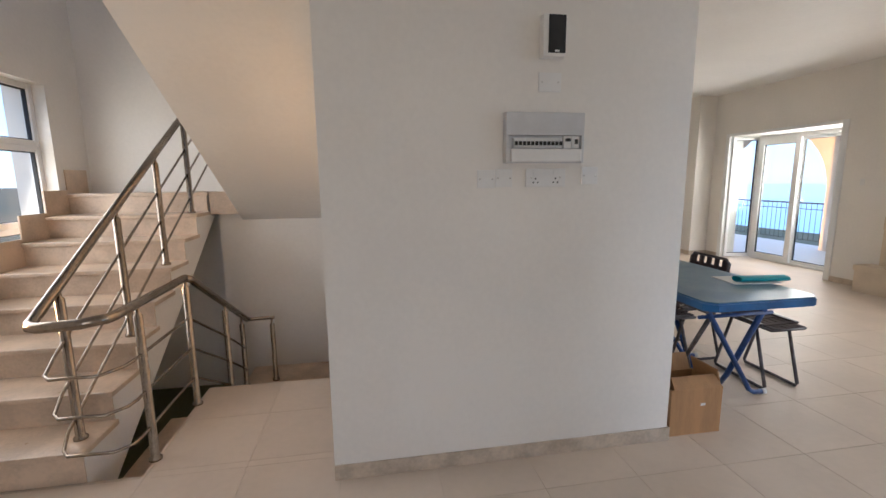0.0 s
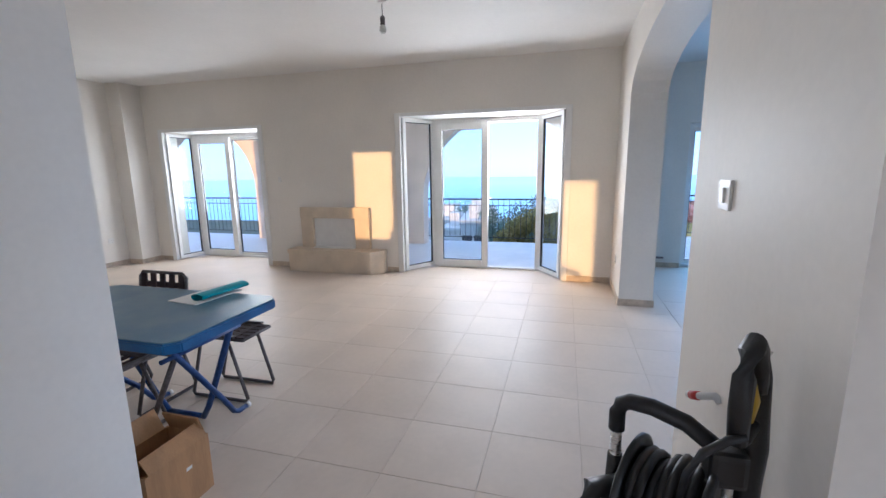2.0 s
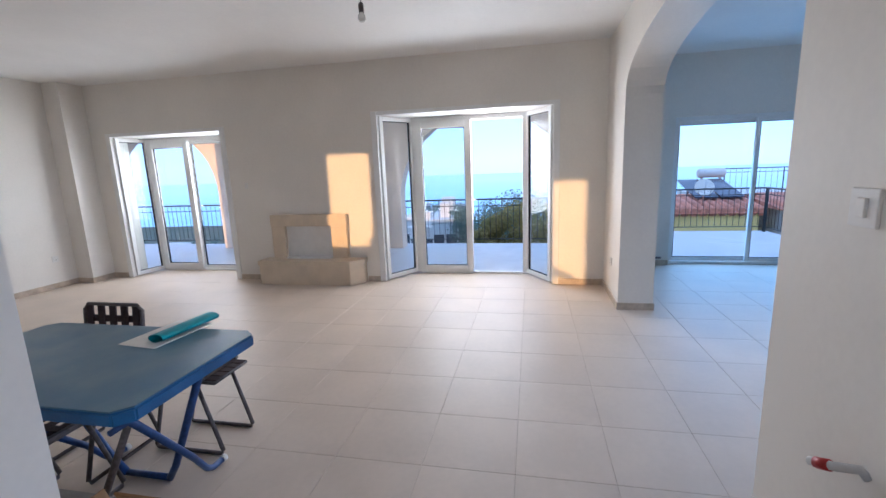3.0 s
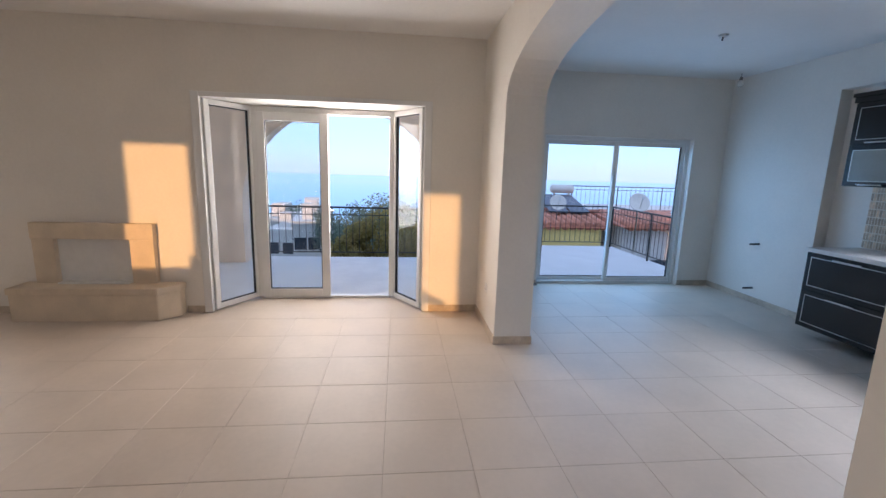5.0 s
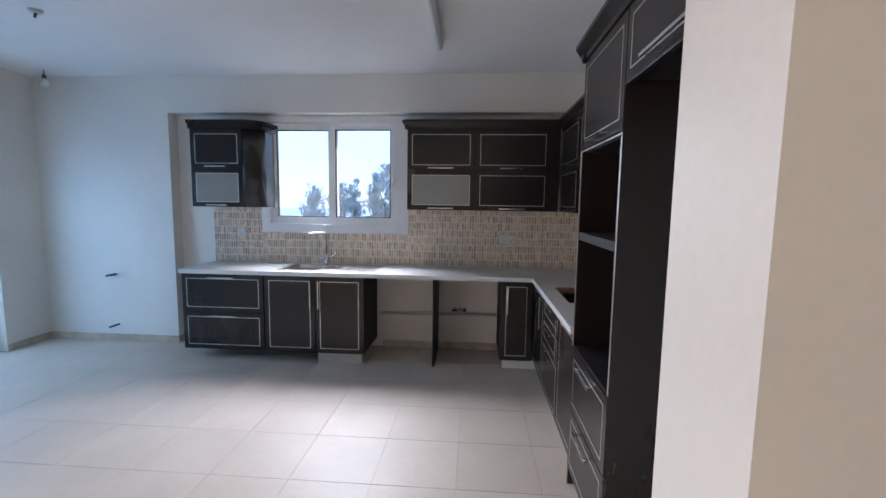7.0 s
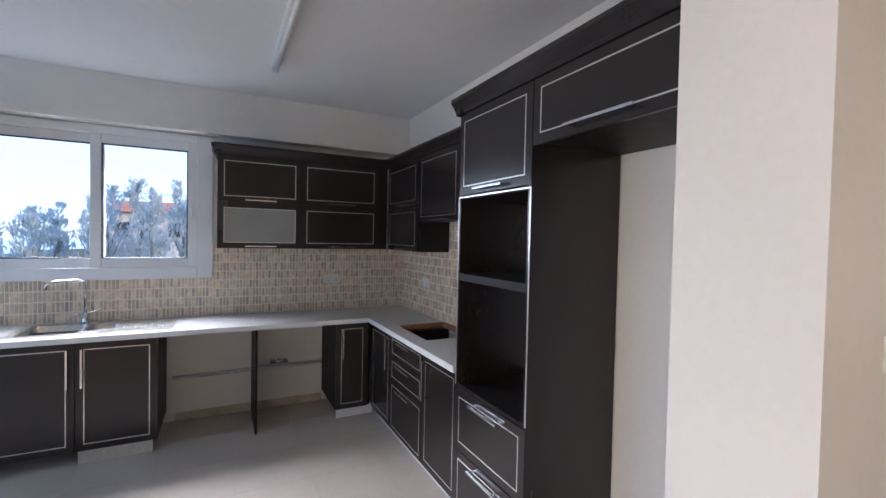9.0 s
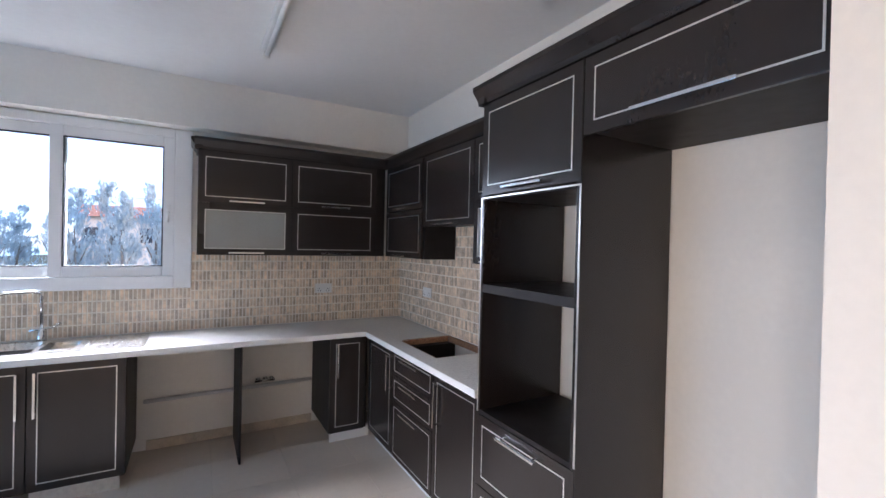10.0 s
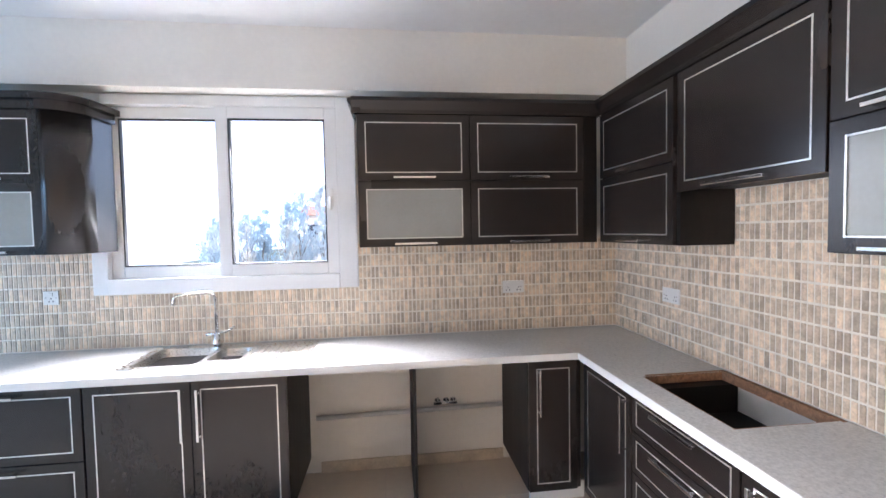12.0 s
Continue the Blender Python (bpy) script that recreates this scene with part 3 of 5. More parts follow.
RR = 0.85
railing = thing("stair_railing", (-0.51, 2.82, 0), "brushed steel stair railing with round posts and thin bars", "railing")
xs = -0.83
slope = RISE / GO
up = lambda y, h: (xs, y, h + slope * (y - 2.62))
loop = [(-0.55, 2.56), (-0.52, 2.585), (-0.51, 2.64)]
hand = [up(5.0, RR), up(3.6, RR), up(2.66, RR)] + [(xs, 2.60, RR - 0.01), (xs + 0.02, 2.57, RR - 0.015), (xs + 0.06, 2.55, RR - 0.015), (-0.60, 2.54, RR - 0.005)] + [(x, y, RR) for x, y in loop] + [(-0.51, 3.40, RR)]
part("handrail", bar(hand, 0.024, 12), RAILM, railing, "round brushed steel handrail")
part("handrail", bar([(-0.51, 3.40, RR), (-0.50, 3.46, RR - 0.02), (-0.44, 4.40, RR - 0.60)], 0.024, 12), RAILM, railing)
part("handrail", bar([(-0.44, 4.40, RR - 0.60), (-0.40, 4.44, RR - 0.61), (-0.22, 4.42, RR - 0.60)], 0.016, 10), RAILM, railing)


def post(x, y, z0, z1):
    bm = lathe(bmesh.new(), [((x, y, z0), 0.032), ((x, y, z0 + 0.012), 0.032), ((x, y, z0 + 0.02), 0.021), ((x, y, z1 - 0.06), 0.021), ((x, y, z1 - 0.05), 0.011), ((x, y, z1), 0.009)], 12)
    part("post", bm, RAILM, railing)


for y in (2.82, 3.40):
    post(-0.51, y, 0, RR)
for y in (3.95, 4.34):
    post(-0.47, y, -0.34, RR - 0.02 - 0.62 * (y - 3.46))
post(-0.24, 4.42, -0.34, RR - 0.60)
for y in (2.80, 3.36, 3.92, 4.48):
    n = int((y - 2.69) / GO) + 1
    post(xs, y, RISE * n, up(y, RR)[2])
for k in range(3):
    h = 0.19 + 0.20 * k
    part("rod", bar([up(5.0, h), up(2.72, h), (xs + 0.01, 2.66 - 0.02 * k, h), (xs + 0.05, 2.62 - 0.02 * k, h - 0.005), (-0.58, 2.61 - 0.02 * k, h), (-0.52, 2.66, h), (-0.51, 2.72, h), (-0.51, 3.40, h), (-0.47, 3.95, h - 0.33), (-0.45, 4.34, h - 0.58)], 0.008, 8), RAILM, railing, "thin steel rod")


for ob in (stair, railing):
    ob.location += Vector((0.045, 0.12, 0))


# ---- kitchen ----
def inlay_front(parent, axis, face, a0, a1, z0, z1, handle=None, glass=False, name="door", inset=0.045):
    """A flat dark front with a thin metal inlay line; axis is its width's axis, face the plane of its outer side and the way it looks."""
    at, sign = face
    th, g = 0.02, 0.0025
    def b(u0, u1, w0, w1, d0, d1, bm, bevel=0.0):
        d0, d1 = at + sign * d0, at + sign * d1
        if axis == "x":
            box(bm, u0, u1, d0, d1, w0, w1, bevel)
        else:
            box(bm, d0, d1, u0, u1, w0, w1, bevel)
    u0, u1, w0, w1 = a0 + g, a1 - g, z0 + g, z1 - g
    i = min(inset, (u1 - u0) * 0.17)
    bm = bmesh.new()
    if glass:
        rings = []
        for q in ((u0, u1, w0, w1), (u0 + i, u1 - i, w0 + i, w1 - i)):
            for dd in (at - sign * th, at):
                rings.append([bm.verts.new((uu, dd, ww) if axis == "x" else (dd, uu, ww)) for uu, ww in ((q[0], q[2]), (q[1], q[2]), (q[1], q[3]), (q[0], q[3]))])
        for ra, rb in ((0, 1), (2, 3), (0, 2), (1, 3)):
            for k in range(4):
                bm.faces.new((rings[ra][k], rings[ra][(k + 1) % 4], rings[rb][(k + 1) % 4], rings[rb][k]))
        bmesh.ops.recalc_face_normals(bm, faces=bm.faces[:])
    else:
        b(u0, u1, w0, w1, -th, 0, bm, 0.002)
    d = part(name, bm, WOOD, parent)
    if glass:
        bm = bmesh.new()
        b(u0 + i, u1 - i, w0 + i, w1 - i, -0.012, -0.004, bm)
        part("pane", bm, FROST, d, "frosted glass pane")
    bm = bmesh.new()
    t = 0.0028
    for q in ((u0 + i, u0 + i + t * 2, w0 + i, w1 - i), (u1 - i - t * 2, u1 - i, w0 + i, w1 - i), (u0 + i + t * 2, u1 - i - t * 2, w0 + i, w0 + i + t * 2), (u0 + i + t * 2, u1 - i - t * 2, w1 - i - t * 2, w1 - i)):
        b(*q, -0.001, 0.0012, bm)
    part("inlay", bm, INLAY, d, "thin light metal inlay line")
    if handle:
        kind, pos, length = handle
        bm = bmesh.new()
        if kind == "h":
            zc, uc = pos, (a0 + a1) / 2
            b(uc - length / 2, uc + length / 2, zc - 0.006, zc + 0.006, 0.024, 0.034, bm, 0.002)
            for s in (-1, 1):
                b(uc + s * length * 0.42 - 0.005, uc + s * length * 0.42 + 0.005, zc - 0.005, zc + 0.005, 0, 0.026, bm)
        else:
            uc, zc = pos
            b(uc - 0.006, uc + 0.006, zc - length / 2, zc + length / 2, 0.024, 0.034, bm, 0.002)
            for s in (-1, 1):
                b(uc - 0.005, uc + 0.005, zc + s * length * 0.42 - 0.005, zc + s * length * 0.42 + 0.005, 0, 0.026, bm)
        part("handle", bm, CHROME, d, "straight chrome bar handle")
    return d


def cabinet(name, label, at, group, *cases):
    c = thing(name, at, label, "cabinet", group)
    part("body", boxes(*cases), CARC, c)
    return c


FY, FX = -2.765, 2.735          # planes of the lower fronts
UY, UX = -3.005, 2.505          # planes of the upper fronts
BZ0, BZ1 = 0.105, 0.868
low, high = "dark kitchen base cabinets", "dark kitchen wall cabinets"
back = YB + 0.004
# base: drawers, sink unit, corner
c = cabinet("drawer_cabinet", "dark wenge base cabinet with two wide drawers, under the worktop", (5.70, FY, BZ0), low, (5.36, 6.195, back, FY - 0.021, BZ0, BZ1))
for za, zb in ((BZ0, 0.485), (0.485, BZ1)):
    inlay_front(c, "x", (FY, 1), 5.36, 6.195, za, zb, ("h", zb - 0.035, 0.26), name="drawer")
for x in (5.46, 6.10):
    part("leg", lathe(bmesh.new(), [((x, -3.2, 0), 0.025), ((x, -3.2, BZ0), 0.02)], 10), BLACK, c)
c = cabinet("sink_cabinet", "dark wenge two-door sink cabinet, one metal plinth piece below", (4.80, FY, 0), low, (4.365, 5.355, back, FY - 0.021, BZ0, BZ1))
inlay_front(c, "x", (FY, 1), 4.845, 5.355, BZ0, BZ1, ("v", (4.885, 0.69), 0.27))
inlay_front(c, "x", (FY, 1), 4.365, 4.845, BZ0, BZ1, ("v", (4.805, 0.69), 0.27))
part("plinth", boxes((4.40, 4.84, -2.84, -2.82, 0, BZ0)), INLAY, c, "bare brushed metal plinth board")
c = cabinet("divider_panel", "thin dark upright panel between two appliance spaces", (3.69, -2.78, 0), low, (3.682, 3.698, back + 0.02, FY - 0.03, 0, BZ1))
c = cabinet("corner_cabinet", "narrow dark wenge corner base cabinet with one door", (2.9, FY, 0), low, (FX + 0.0, 3.05, back, FY - 0.021, BZ0, BZ1))
inlay_front(c, "x", (FY, 1), FX + 0.025, 3.05, BZ0, BZ1, ("v", (2.99, 0.69), 0.27))
part("plinth", boxes((FX - 0.05, 3.02, -2.87, -2.85, 0, BZ0)), WHITE, c, "pale plinth board")
c = cabinet("narrow_cabinet", "dark wenge base cabinet with one narrow door", (FX, -2.45, 0), low, (XR + 0.004, FX - 0.021, FY + 0.0, -2.25, BZ0, BZ1))
inlay_front(c, "y", (FX, 1), -2.74, -2.25, BZ0, BZ1, ("v", (-2.30, 0.69), 0.27))
c = cabinet("drawer_cabinet", "dark wenge base cabinet with three drawers, below the hob cut-out", (FX, -1.85, 0), low, (XR + 0.004, FX - 0.021, -2.245, -1.635, BZ0, 0.74))
for za, zb in ((BZ0, 0.50), (0.50, 0.69), (0.69, BZ1)):
    inlay_front(c, "y", (FX, 1), -2.245, -1.635, za, zb, ("h", zb - 0.04, 0.26), name="drawer", inset=0.03)
c = cabinet("narrow_cabinet", "dark wenge base cabinet with one door beside the oven tower", (FX, -1.35, 0), low, (XR + 0.004, FX - 0.021, -1.63, -1.14, BZ0, BZ1))
inlay_front(c, "y", (FX, 1), -1.63, -1.14, BZ0, BZ1, ("v", (-1.575, 0.69), 0.27))
tagged(part("plinth_board", boxes((2.64, 2.66, -2.75, -0.48, 0.0, 0.10)), WHITE), "long pale plinth board under the base cabinets", "plinth")

# worktop, in an L, with cut-outs for sink and hob
HOB = (2.235, 2.645, -2.31, -1.76)
top = thing("worktop", (4.4, -3.0, 0.87), "pale grey speckled worktop in an L, with a raw hob cut-out", "worktop")
for slab in ((2.765, 4.62, YB + 0.008, -2.74), (4.62, 5.22, YB + 0.008, -3.26), (4.62, 5.22, -2.88, -2.74), (5.22, 6.20, YB + 0.008, -2.74),
             (XR + 0.01, 2.765, YB + 0.008, HOB[2]), (XR + 0.01, HOB[0], HOB[2], HOB[3]), (HOB[1], 2.765, HOB[2], HOB[3]), (XR + 0.01, 2.765, HOB[3], -1.137)):
    part("slab", boxes((*slab, 0.87, 0.91)), COUNTER, top)
part("edge_band", boxes((2.765, 6.20, -2.74, -2.736, 0.871, 0.909), (2.765, 2.769, -2.736, -1.137, 0.871, 0.909)), WHITE, top, "pale front edge of the worktop")
part("cut_edge", boxes((HOB[0], HOB[0] + 0.006, HOB[2], HOB[3], 0.871, 0.9125), (HOB[1] - 0.006, HOB[1], HOB[2], HOB[3], 0.871, 0.909), (HOB[0] + 0.006, HOB[1] - 0.006, HOB[2], HOB[2] + 0.006, 0.871, 0.909), (HOB[0] + 0.006, HOB[1] - 0.006, HOB[3] - 0.006, HOB[3], 0.871, 0.909), (HOB[0] - 0.016, HOB[0], HOB[2] - 0.012, HOB[3] + 0.012, 0.9102, 0.9125), (HOB[0], HOB[1] - 0.02, HOB[2] - 0.014, HOB[2], 0.9102, 0.9125)), EDGE, top, "raw brown chipboard edge of the cut-out")

# sink, let into the worktop
sink = thing("kitchen_sink", (4.80, -3.08, 0.91), "steel sink with two bowls and a ribbed drainer", "sink")


def bowl(x0, x1, y0, y1, depth):
    bm = bmesh.new()
    rows = []
    for k, (ins, z) in enumerate(((0.0, 0.914), (0.006, 0.905), (0.012, 0.91 - depth * 0.8), (0.035, 0.91 - depth))):
        loop = []
        r = 0.045
        for cxx, cyy, a in ((x1 - r, y1 - r, 0), (x0 + r, y1 - r, 90), (x0 + r, y0 + r, 180), (x1 - r, y0 + r, 270)):
            for s in range(5):
                an = radians(a + s * 22.5)
                loop.append(bm.verts.new((cxx + (r - ins * 0.6) * math.cos(an), cyy + (r - ins * 0.6) * math.sin(an), z)))
        rows.append(loop)
    for A, B in zip(rows, rows[1:]):
        for k in range(len(A)):
            f = bm.faces.new((A[k], A[(k + 1) % len(A)], B[(k + 1) % len(A)], B[k]))
            f.smooth = True
    bm.faces.new(rows[-1])
    return bm


part("bowl", bowl(4.87, 5.21, -3.25, -2.89, 0.15), STEEL, sink)
part("bowl", bowl(4.66, 4.84, -3.20, -2.95, 0.10), STEEL, sink)
part("rim", boxes((4.28, 4.66, -3.30, -2.85, 0.91, 0.915), (4.66, 5.26, -3.30, -3.25, 0.91, 0.915), (4.66, 5.26, -2.89, -2.85, 0.91, 0.915), (5.21, 5.26, -3.25, -2.89, 0.91, 0.915), (4.84, 4.87, -3.25, -2.89, 0.91, 0.915), (4.66, 4.84, -3.25, -3.20, 0.91, 0.915), (4.66, 4.84, -2.95, -2.89, 0.91, 0.915)), STEEL, sink)
for k in range(9):
    x = 4.31 + 0.037 * k
    part("drainer_rib", bar([(x, -3.24, 0.915), (x, -2.92, 0.915)], 0.004, 6), STEEL, sink)
tap = thing("mixer_tap", (4.90, -3.28, 0.914), "tall chrome mixer tap with a swan neck", "tap")
part("base", lathe(bmesh.new(), [((4.90, -3.28, 0.914), 0.028), ((4.90, -3.28, 0.93), 0.026), ((4.90, -3.28, 1.00), 0.02)], 14), CHROME, tap)
part("spout", bar([(4.90, -3.28, 0.99), (4.90, -3.28, 1.22)] + [(4.90 + 0.05 - 0.05 * math.cos(radians(a)), -3.28 + 0.01 * a / 90, 1.22 + 0.035 * math.sin(radians(a))) for a in (30, 60, 90)] + [(5.08, -3.24, 1.25), (5.12, -3.23, 1.235), (5.13, -3.228, 1.19)], 0.011, 10), CHROME, tap)
part("lever", bar([(4.96, -3.26, 0.99), (4.85, -3.29, 1.0), (4.80, -3.30, 1.03)], 0.007, 8), CHROME, tap)

# wall cabinets over the tiled wall
HZ0, HZ1, HM = 1.522, 2.30, 1.91


def corn(parent, p0, p1, out, z=HZ1, h=0.085, dep=0.045):
    """A sloping moulding along a line; out: the way it leans."""
    p0, p1, out = Vector((*p0, 0)), Vector((*p1, 0)), Vector((*out, 0))
    pf = [(0.0, z), (0.008, z), (0.012, z + 0.02), (dep, z + h - 0.02), (dep, z + h), (-0.03, z + h), (-0.03, z)]
    bm = bmesh.new()
    A = [bm.verts.new(p0 + out * d + Vector((0, 0, zz))) for d, zz in pf]
    B = [bm.verts.new(p1 + out * d + Vector((0, 0, zz))) for d, zz in pf]
    n = len(pf)
    bm.faces.new(A)
    bm.faces.new(B[::-1])
    for k in range(n):
        bm.faces.new((A[k], A[(k + 1) % n], B[(k + 1) % n], B[k]))
    return part("cornice", bm, WOOD, parent, "dark sloping cornice")


c = cabinet("wall_cabinet", "dark wenge wall cabinet with four flap doors, one frosted", (3.3, UY, HZ0), high, (2.51, 3.985, back + 0.01, UY - 0.021, HZ0, HZ1))
for xa, xb in ((3.32, 3.985), (2.60, 3.32)):
    for za, zb in ((HZ0, HM), (HM, HZ1)):
        inlay_front(c, "x", (UY, 1), xa, xb, za, zb, ("h", za + 0.018, 0.25), glass=(xa > 3.3 and za < 1.6))
corn(c, (2.50, UY), (4.01, UY), (0, 1))
corn(c, (3.988, back + 0.02), (3.988, UY + 0.02), (1, 0))
c = cabinet("wall_cabinet", "dark wenge wall cabinet, rounded end, lower flap frosted", (5.8, UY, HZ0), high, (5.66, 6.205, back + 0.01, UY - 0.021, HZ0, HZ1))
for za, zb in ((HZ0, HM), (HM, HZ1)):
    inlay_front(c, "x", (UY, 1), 5.66, 6.205, za, zb, ("h", za + 0.018, 0.22), glass=za < 1.6)
pf = [(5.66, back + 0.01)] + [(5.66 - 0.17 * math.cos(radians(a)), UY - 0.16 + 0.16 * math.sin(radians(a))) for a in range(0, 91, 9)]
pf.insert(1, (5.49, back + 0.01))
bm = prism(pf, "z", HZ0, HZ1)
for f in bm.faces:
    f.smooth = abs(f.normal.z) < 0.5 and f.normal.y > 0.05 and f.normal.x < -0.02
part("rounded_end", bm, WOOD, c, "dark rounded end panel")
pf2 = [(6.215, back + 0.01), (5.44, back + 0.01)] + [(5.66 - 0.21 * math.cos(radians(a)), UY - 0.16 + 0.20 * math.sin(radians(a))) for a in range(0, 91, 9)] + [(6.215, UY + 0.04)]
part("cornice", prism(pf2, "z", HZ1 + 0.05, HZ1 + 0.085), WOOD, c, "dark cornice")
pf3 = [(6.215, back + 0.01), (5.47, back + 0.01)] + [(5.66 - 0.185 * math.cos(radians(a)), UY - 0.16 + 0.175 * math.sin(radians(a))) for a in range(0, 91, 9)] + [(6.215, UY + 0.015)]
part("cornice_base", prism(pf3, "z", HZ1 + 0.001, HZ1 + 0.05), WOOD, c)
# along the side wall
c = cabinet("wall_cabinet", "dark wenge corner wall cabinet with two flap doors", (UX, -2.6, HZ0), high, (XR + 0.012, UX - 0.021, -3.0, -2.27, HZ0, HZ1))
for za, zb in ((HZ0, HM), (HM, HZ1)):
    inlay_front(c, "y", (UX, 1), -2.995, -2.29, za, zb, ("h", za + 0.018, 0.22))
corn(c, (UX, -2.98), (UX, -2.26), (1, 0))
c = cabinet("hood_cabinet", "dark wenge extractor cabinet over the hob space", (UX, -1.92, 1.74), high, (XR + 0.012, UX - 0.021, -2.265, -1.585, 1.78, HZ1))
inlay_front(c, "y", (UX, 1), -2.265, -1.585, 1.762, HZ1, ("h", 1.782, 0.30))
corn(c, (UX, -2.26), (UX, -1.58), (1, 0))
c = cabinet("wall_cabinet", "dark wenge wall cabinet with a frosted lower flap", (UX, -1.36, HZ0), high, (XR + 0.012, UX - 0.021, -1.58, -1.14, HZ0, HZ1))
for za, zb in ((HZ0, HM), (HM, HZ1)):
    inlay_front(c, "y", (UX, 1), -1.58, -1.14, za, zb, ("h", za + 0.018, 0.22), glass=za < 1.6)
corn(c, (UX, -1.58), (UX, -1.14), (1, 0))
# oven tower and fridge space
TX = 2.755
c = thing("oven_tower", (TX, -0.8, 0), "tall dark wenge oven tower with two empty open-backed bays", "cabinet")
TZ = 2.335
for y0, y1 in ((-1.135, -1.115), (-0.515, -0.492)):
    part("side_panel", boxes((XR + 0.01, TX - 0.002, y0, y1, 0.0, TZ)), WOOD, c)
part("shelf", boxes((XR + 0.03, TX - 0.004, -1.115, -0.515, 0.80, 0.82)), CARC, c)
part("shelf", boxes((XR + 0.03, TX - 0.004, -1.115, -0.515, 1.405, 1.445)), CARC, c)
part("shelf", boxes((XR + 0.03, TX - 0.021, -1.115, -0.515, 1.862, 1.882)), CARC, c)
part("shelf", boxes((XR + 0.03, TX - 0.021, -1.115, -0.515, TZ - 0.02, TZ)), CARC, c)
part("back_panel", boxes((XR + 0.012, XR + 0.02, -1.115, -0.515, 1.88, TZ - 0.02)), CARC, c)
part("edge_strip", boxes((TX - 0.002, TX + 0.001, -1.135, -1.128, 0.81, 1.872), (TX - 0.002, TX + 0.001, -0.499, -0.492, 0.81, 1.872), (TX - 0.002, TX + 0.001, -1.128, -0.499, 1.866, 1.873)), INLAY, c, "light metal edge strip")
for za, zb in ((0.10, 0.45), (0.45, 0.80)):
    inlay_front(c, "y", (TX, 1), -1.135, -0.492, za, zb, ("h", zb - 0.05, 0.26), name="drawer")
inlay_front(c, "y", (TX, 1), -1.135, -0.492, 1.88, TZ, ("h", 1.905, 0.26))
corn(c, (TX, -1.17), (TX, -0.46), (1, 0), z=TZ, h=0.085)
corn(c, (XR + 0.05, -1.135), (TX + 0.02, -1.135), (0, -1), z=TZ, h=0.085)
c = thing("fridge_cabinet", (TX, -0.1, 2.05), "dark wenge top cabinet over the empty fridge space", "cabinet")
part("body", boxes((XR + 0.01, TX - 0.021, -0.49, YH - 0.006, 2.065, TZ)), CARC, c)
inlay_front(c, "y", (TX, 1), -0.49, YH - 0.006, 2.045, TZ, ("h", 2.085, 0.32))
corn(c, (TX, -0.46), (TX, YH - 0.006), (1, 0), z=TZ, h=0.085)

# pipe strip, valve, sockets
pipe = tagged(part("waste_pipe", bar([(3.06, YB + 0.03, 0.40), (4.32, YB + 0.03, 0.385)], 0.016, 10), GREYP), "grey waste pipe along the wall under the worktop", "pipe")
v = thing("water_valve", (3.45, YB, 0.44), "pair of chrome water valves on the wall", "valve")
for x in (3.40, 3.45, 3.51):
    part("valve_body", lathe(bmesh.new(), [((x, YB + 0.0, 0.44), 0.022), ((x, YB + 0.012, 0.44), 0.022), ((x, YB + 0.014, 0.44), 0.012), ((x, YB + 0.055, 0.44), 0.012)], 10), CHROME, v)
part("valve_bar", bar([(3.38, YB + 0.05, 0.44), (3.54, YB + 0.05, 0.44)], 0.012, 8), CHROME, v)


def socket(name, label, axis, face, u, z, w, h, screws=True, holes=0, switch=False):
    at, sign = face
    s = thing(name, (u, at, z) if axis == "x" else (at, u, z), label, "socket" if not switch else "switch")
    def b(u0, u1, w0, w1, d0, d1, bevel=0.0):
        bm = bmesh.new()
        if axis == "x":
            box(bm, u0, u1, at + sign * d0, at + sign * d1, w0, w1, bevel)
        else:
            box(bm, at + sign * d0, at + sign * d1, u0, u1, w0, w1, bevel)
        return bm
    part("plate", b(u - w / 2, u + w / 2, z - h / 2, z + h / 2, 0.0, 0.009, 0.003), WHITE, s)
    if screws:
        for k in (-1, 1):
            part("screw", b(u + k * w * 0.36 - 0.004, u + k * w * 0.36 + 0.004, z - 0.004, z + 0.004, 0.008, 0.0105), STEEL, s)
    for k in range(holes):
        uc = u + (k - (holes - 1) / 2) * w / max(1, holes)
        part("rocker", b(uc - 0.012, uc + 0.012, z + h * 0.12, z + h * 0.36, 0.008, 0.013, 0.002), WHITE, s)
        for dx, dz in ((0, -0.004), (-0.011, -0.022), (0.011, -0.022)):
            part("pin_hole", b(uc + dx - 0.003, uc + dx + 0.003, z + dz - 0.004, z + dz + 0.004, 0.0085, 0.0095), GASKET, s)
    if switch:
        part("rocker", b(u - 0.014, u + 0.014, z - 0.022, z + 0.022, 0.008, 0.016, 0.003), WHITE, s)
    return s


TF = YB + 0.012
socket("double_socket", "white double socket on the mosaic tiles", "x", (TF, 1), 2.966, 1.215, 0.15, 0.086, holes=2)
socket("socket", "white single socket on the mosaic tiles", "x", (TF, 1), 5.88, 1.245, 0.086, 0.086, holes=1)
socket("double_socket", "white double socket on the tiled side wall", "y", (XR + 0.012, 1), -2.72, 1.215, 0.15, 0.086, holes=2)
for z in (0.755, 0.185):
    tagged(part("pipe_stub", bar([(7.28, YL, z), (7.28, YL + 0.13, z)], 0.012, 8), TUBEM), "capped pipe stub sticking out of the wall", "pipe")
for z in (0.83, 0.30):
    tagged(part("pipe_stub", bar([(6.35, YP0, z - 0.35), (6.35, YP0 - 0.14, z - 0.35)], 0.012, 8), TUBEM), "dark pipe stub sticking out of the pier", "pipe")

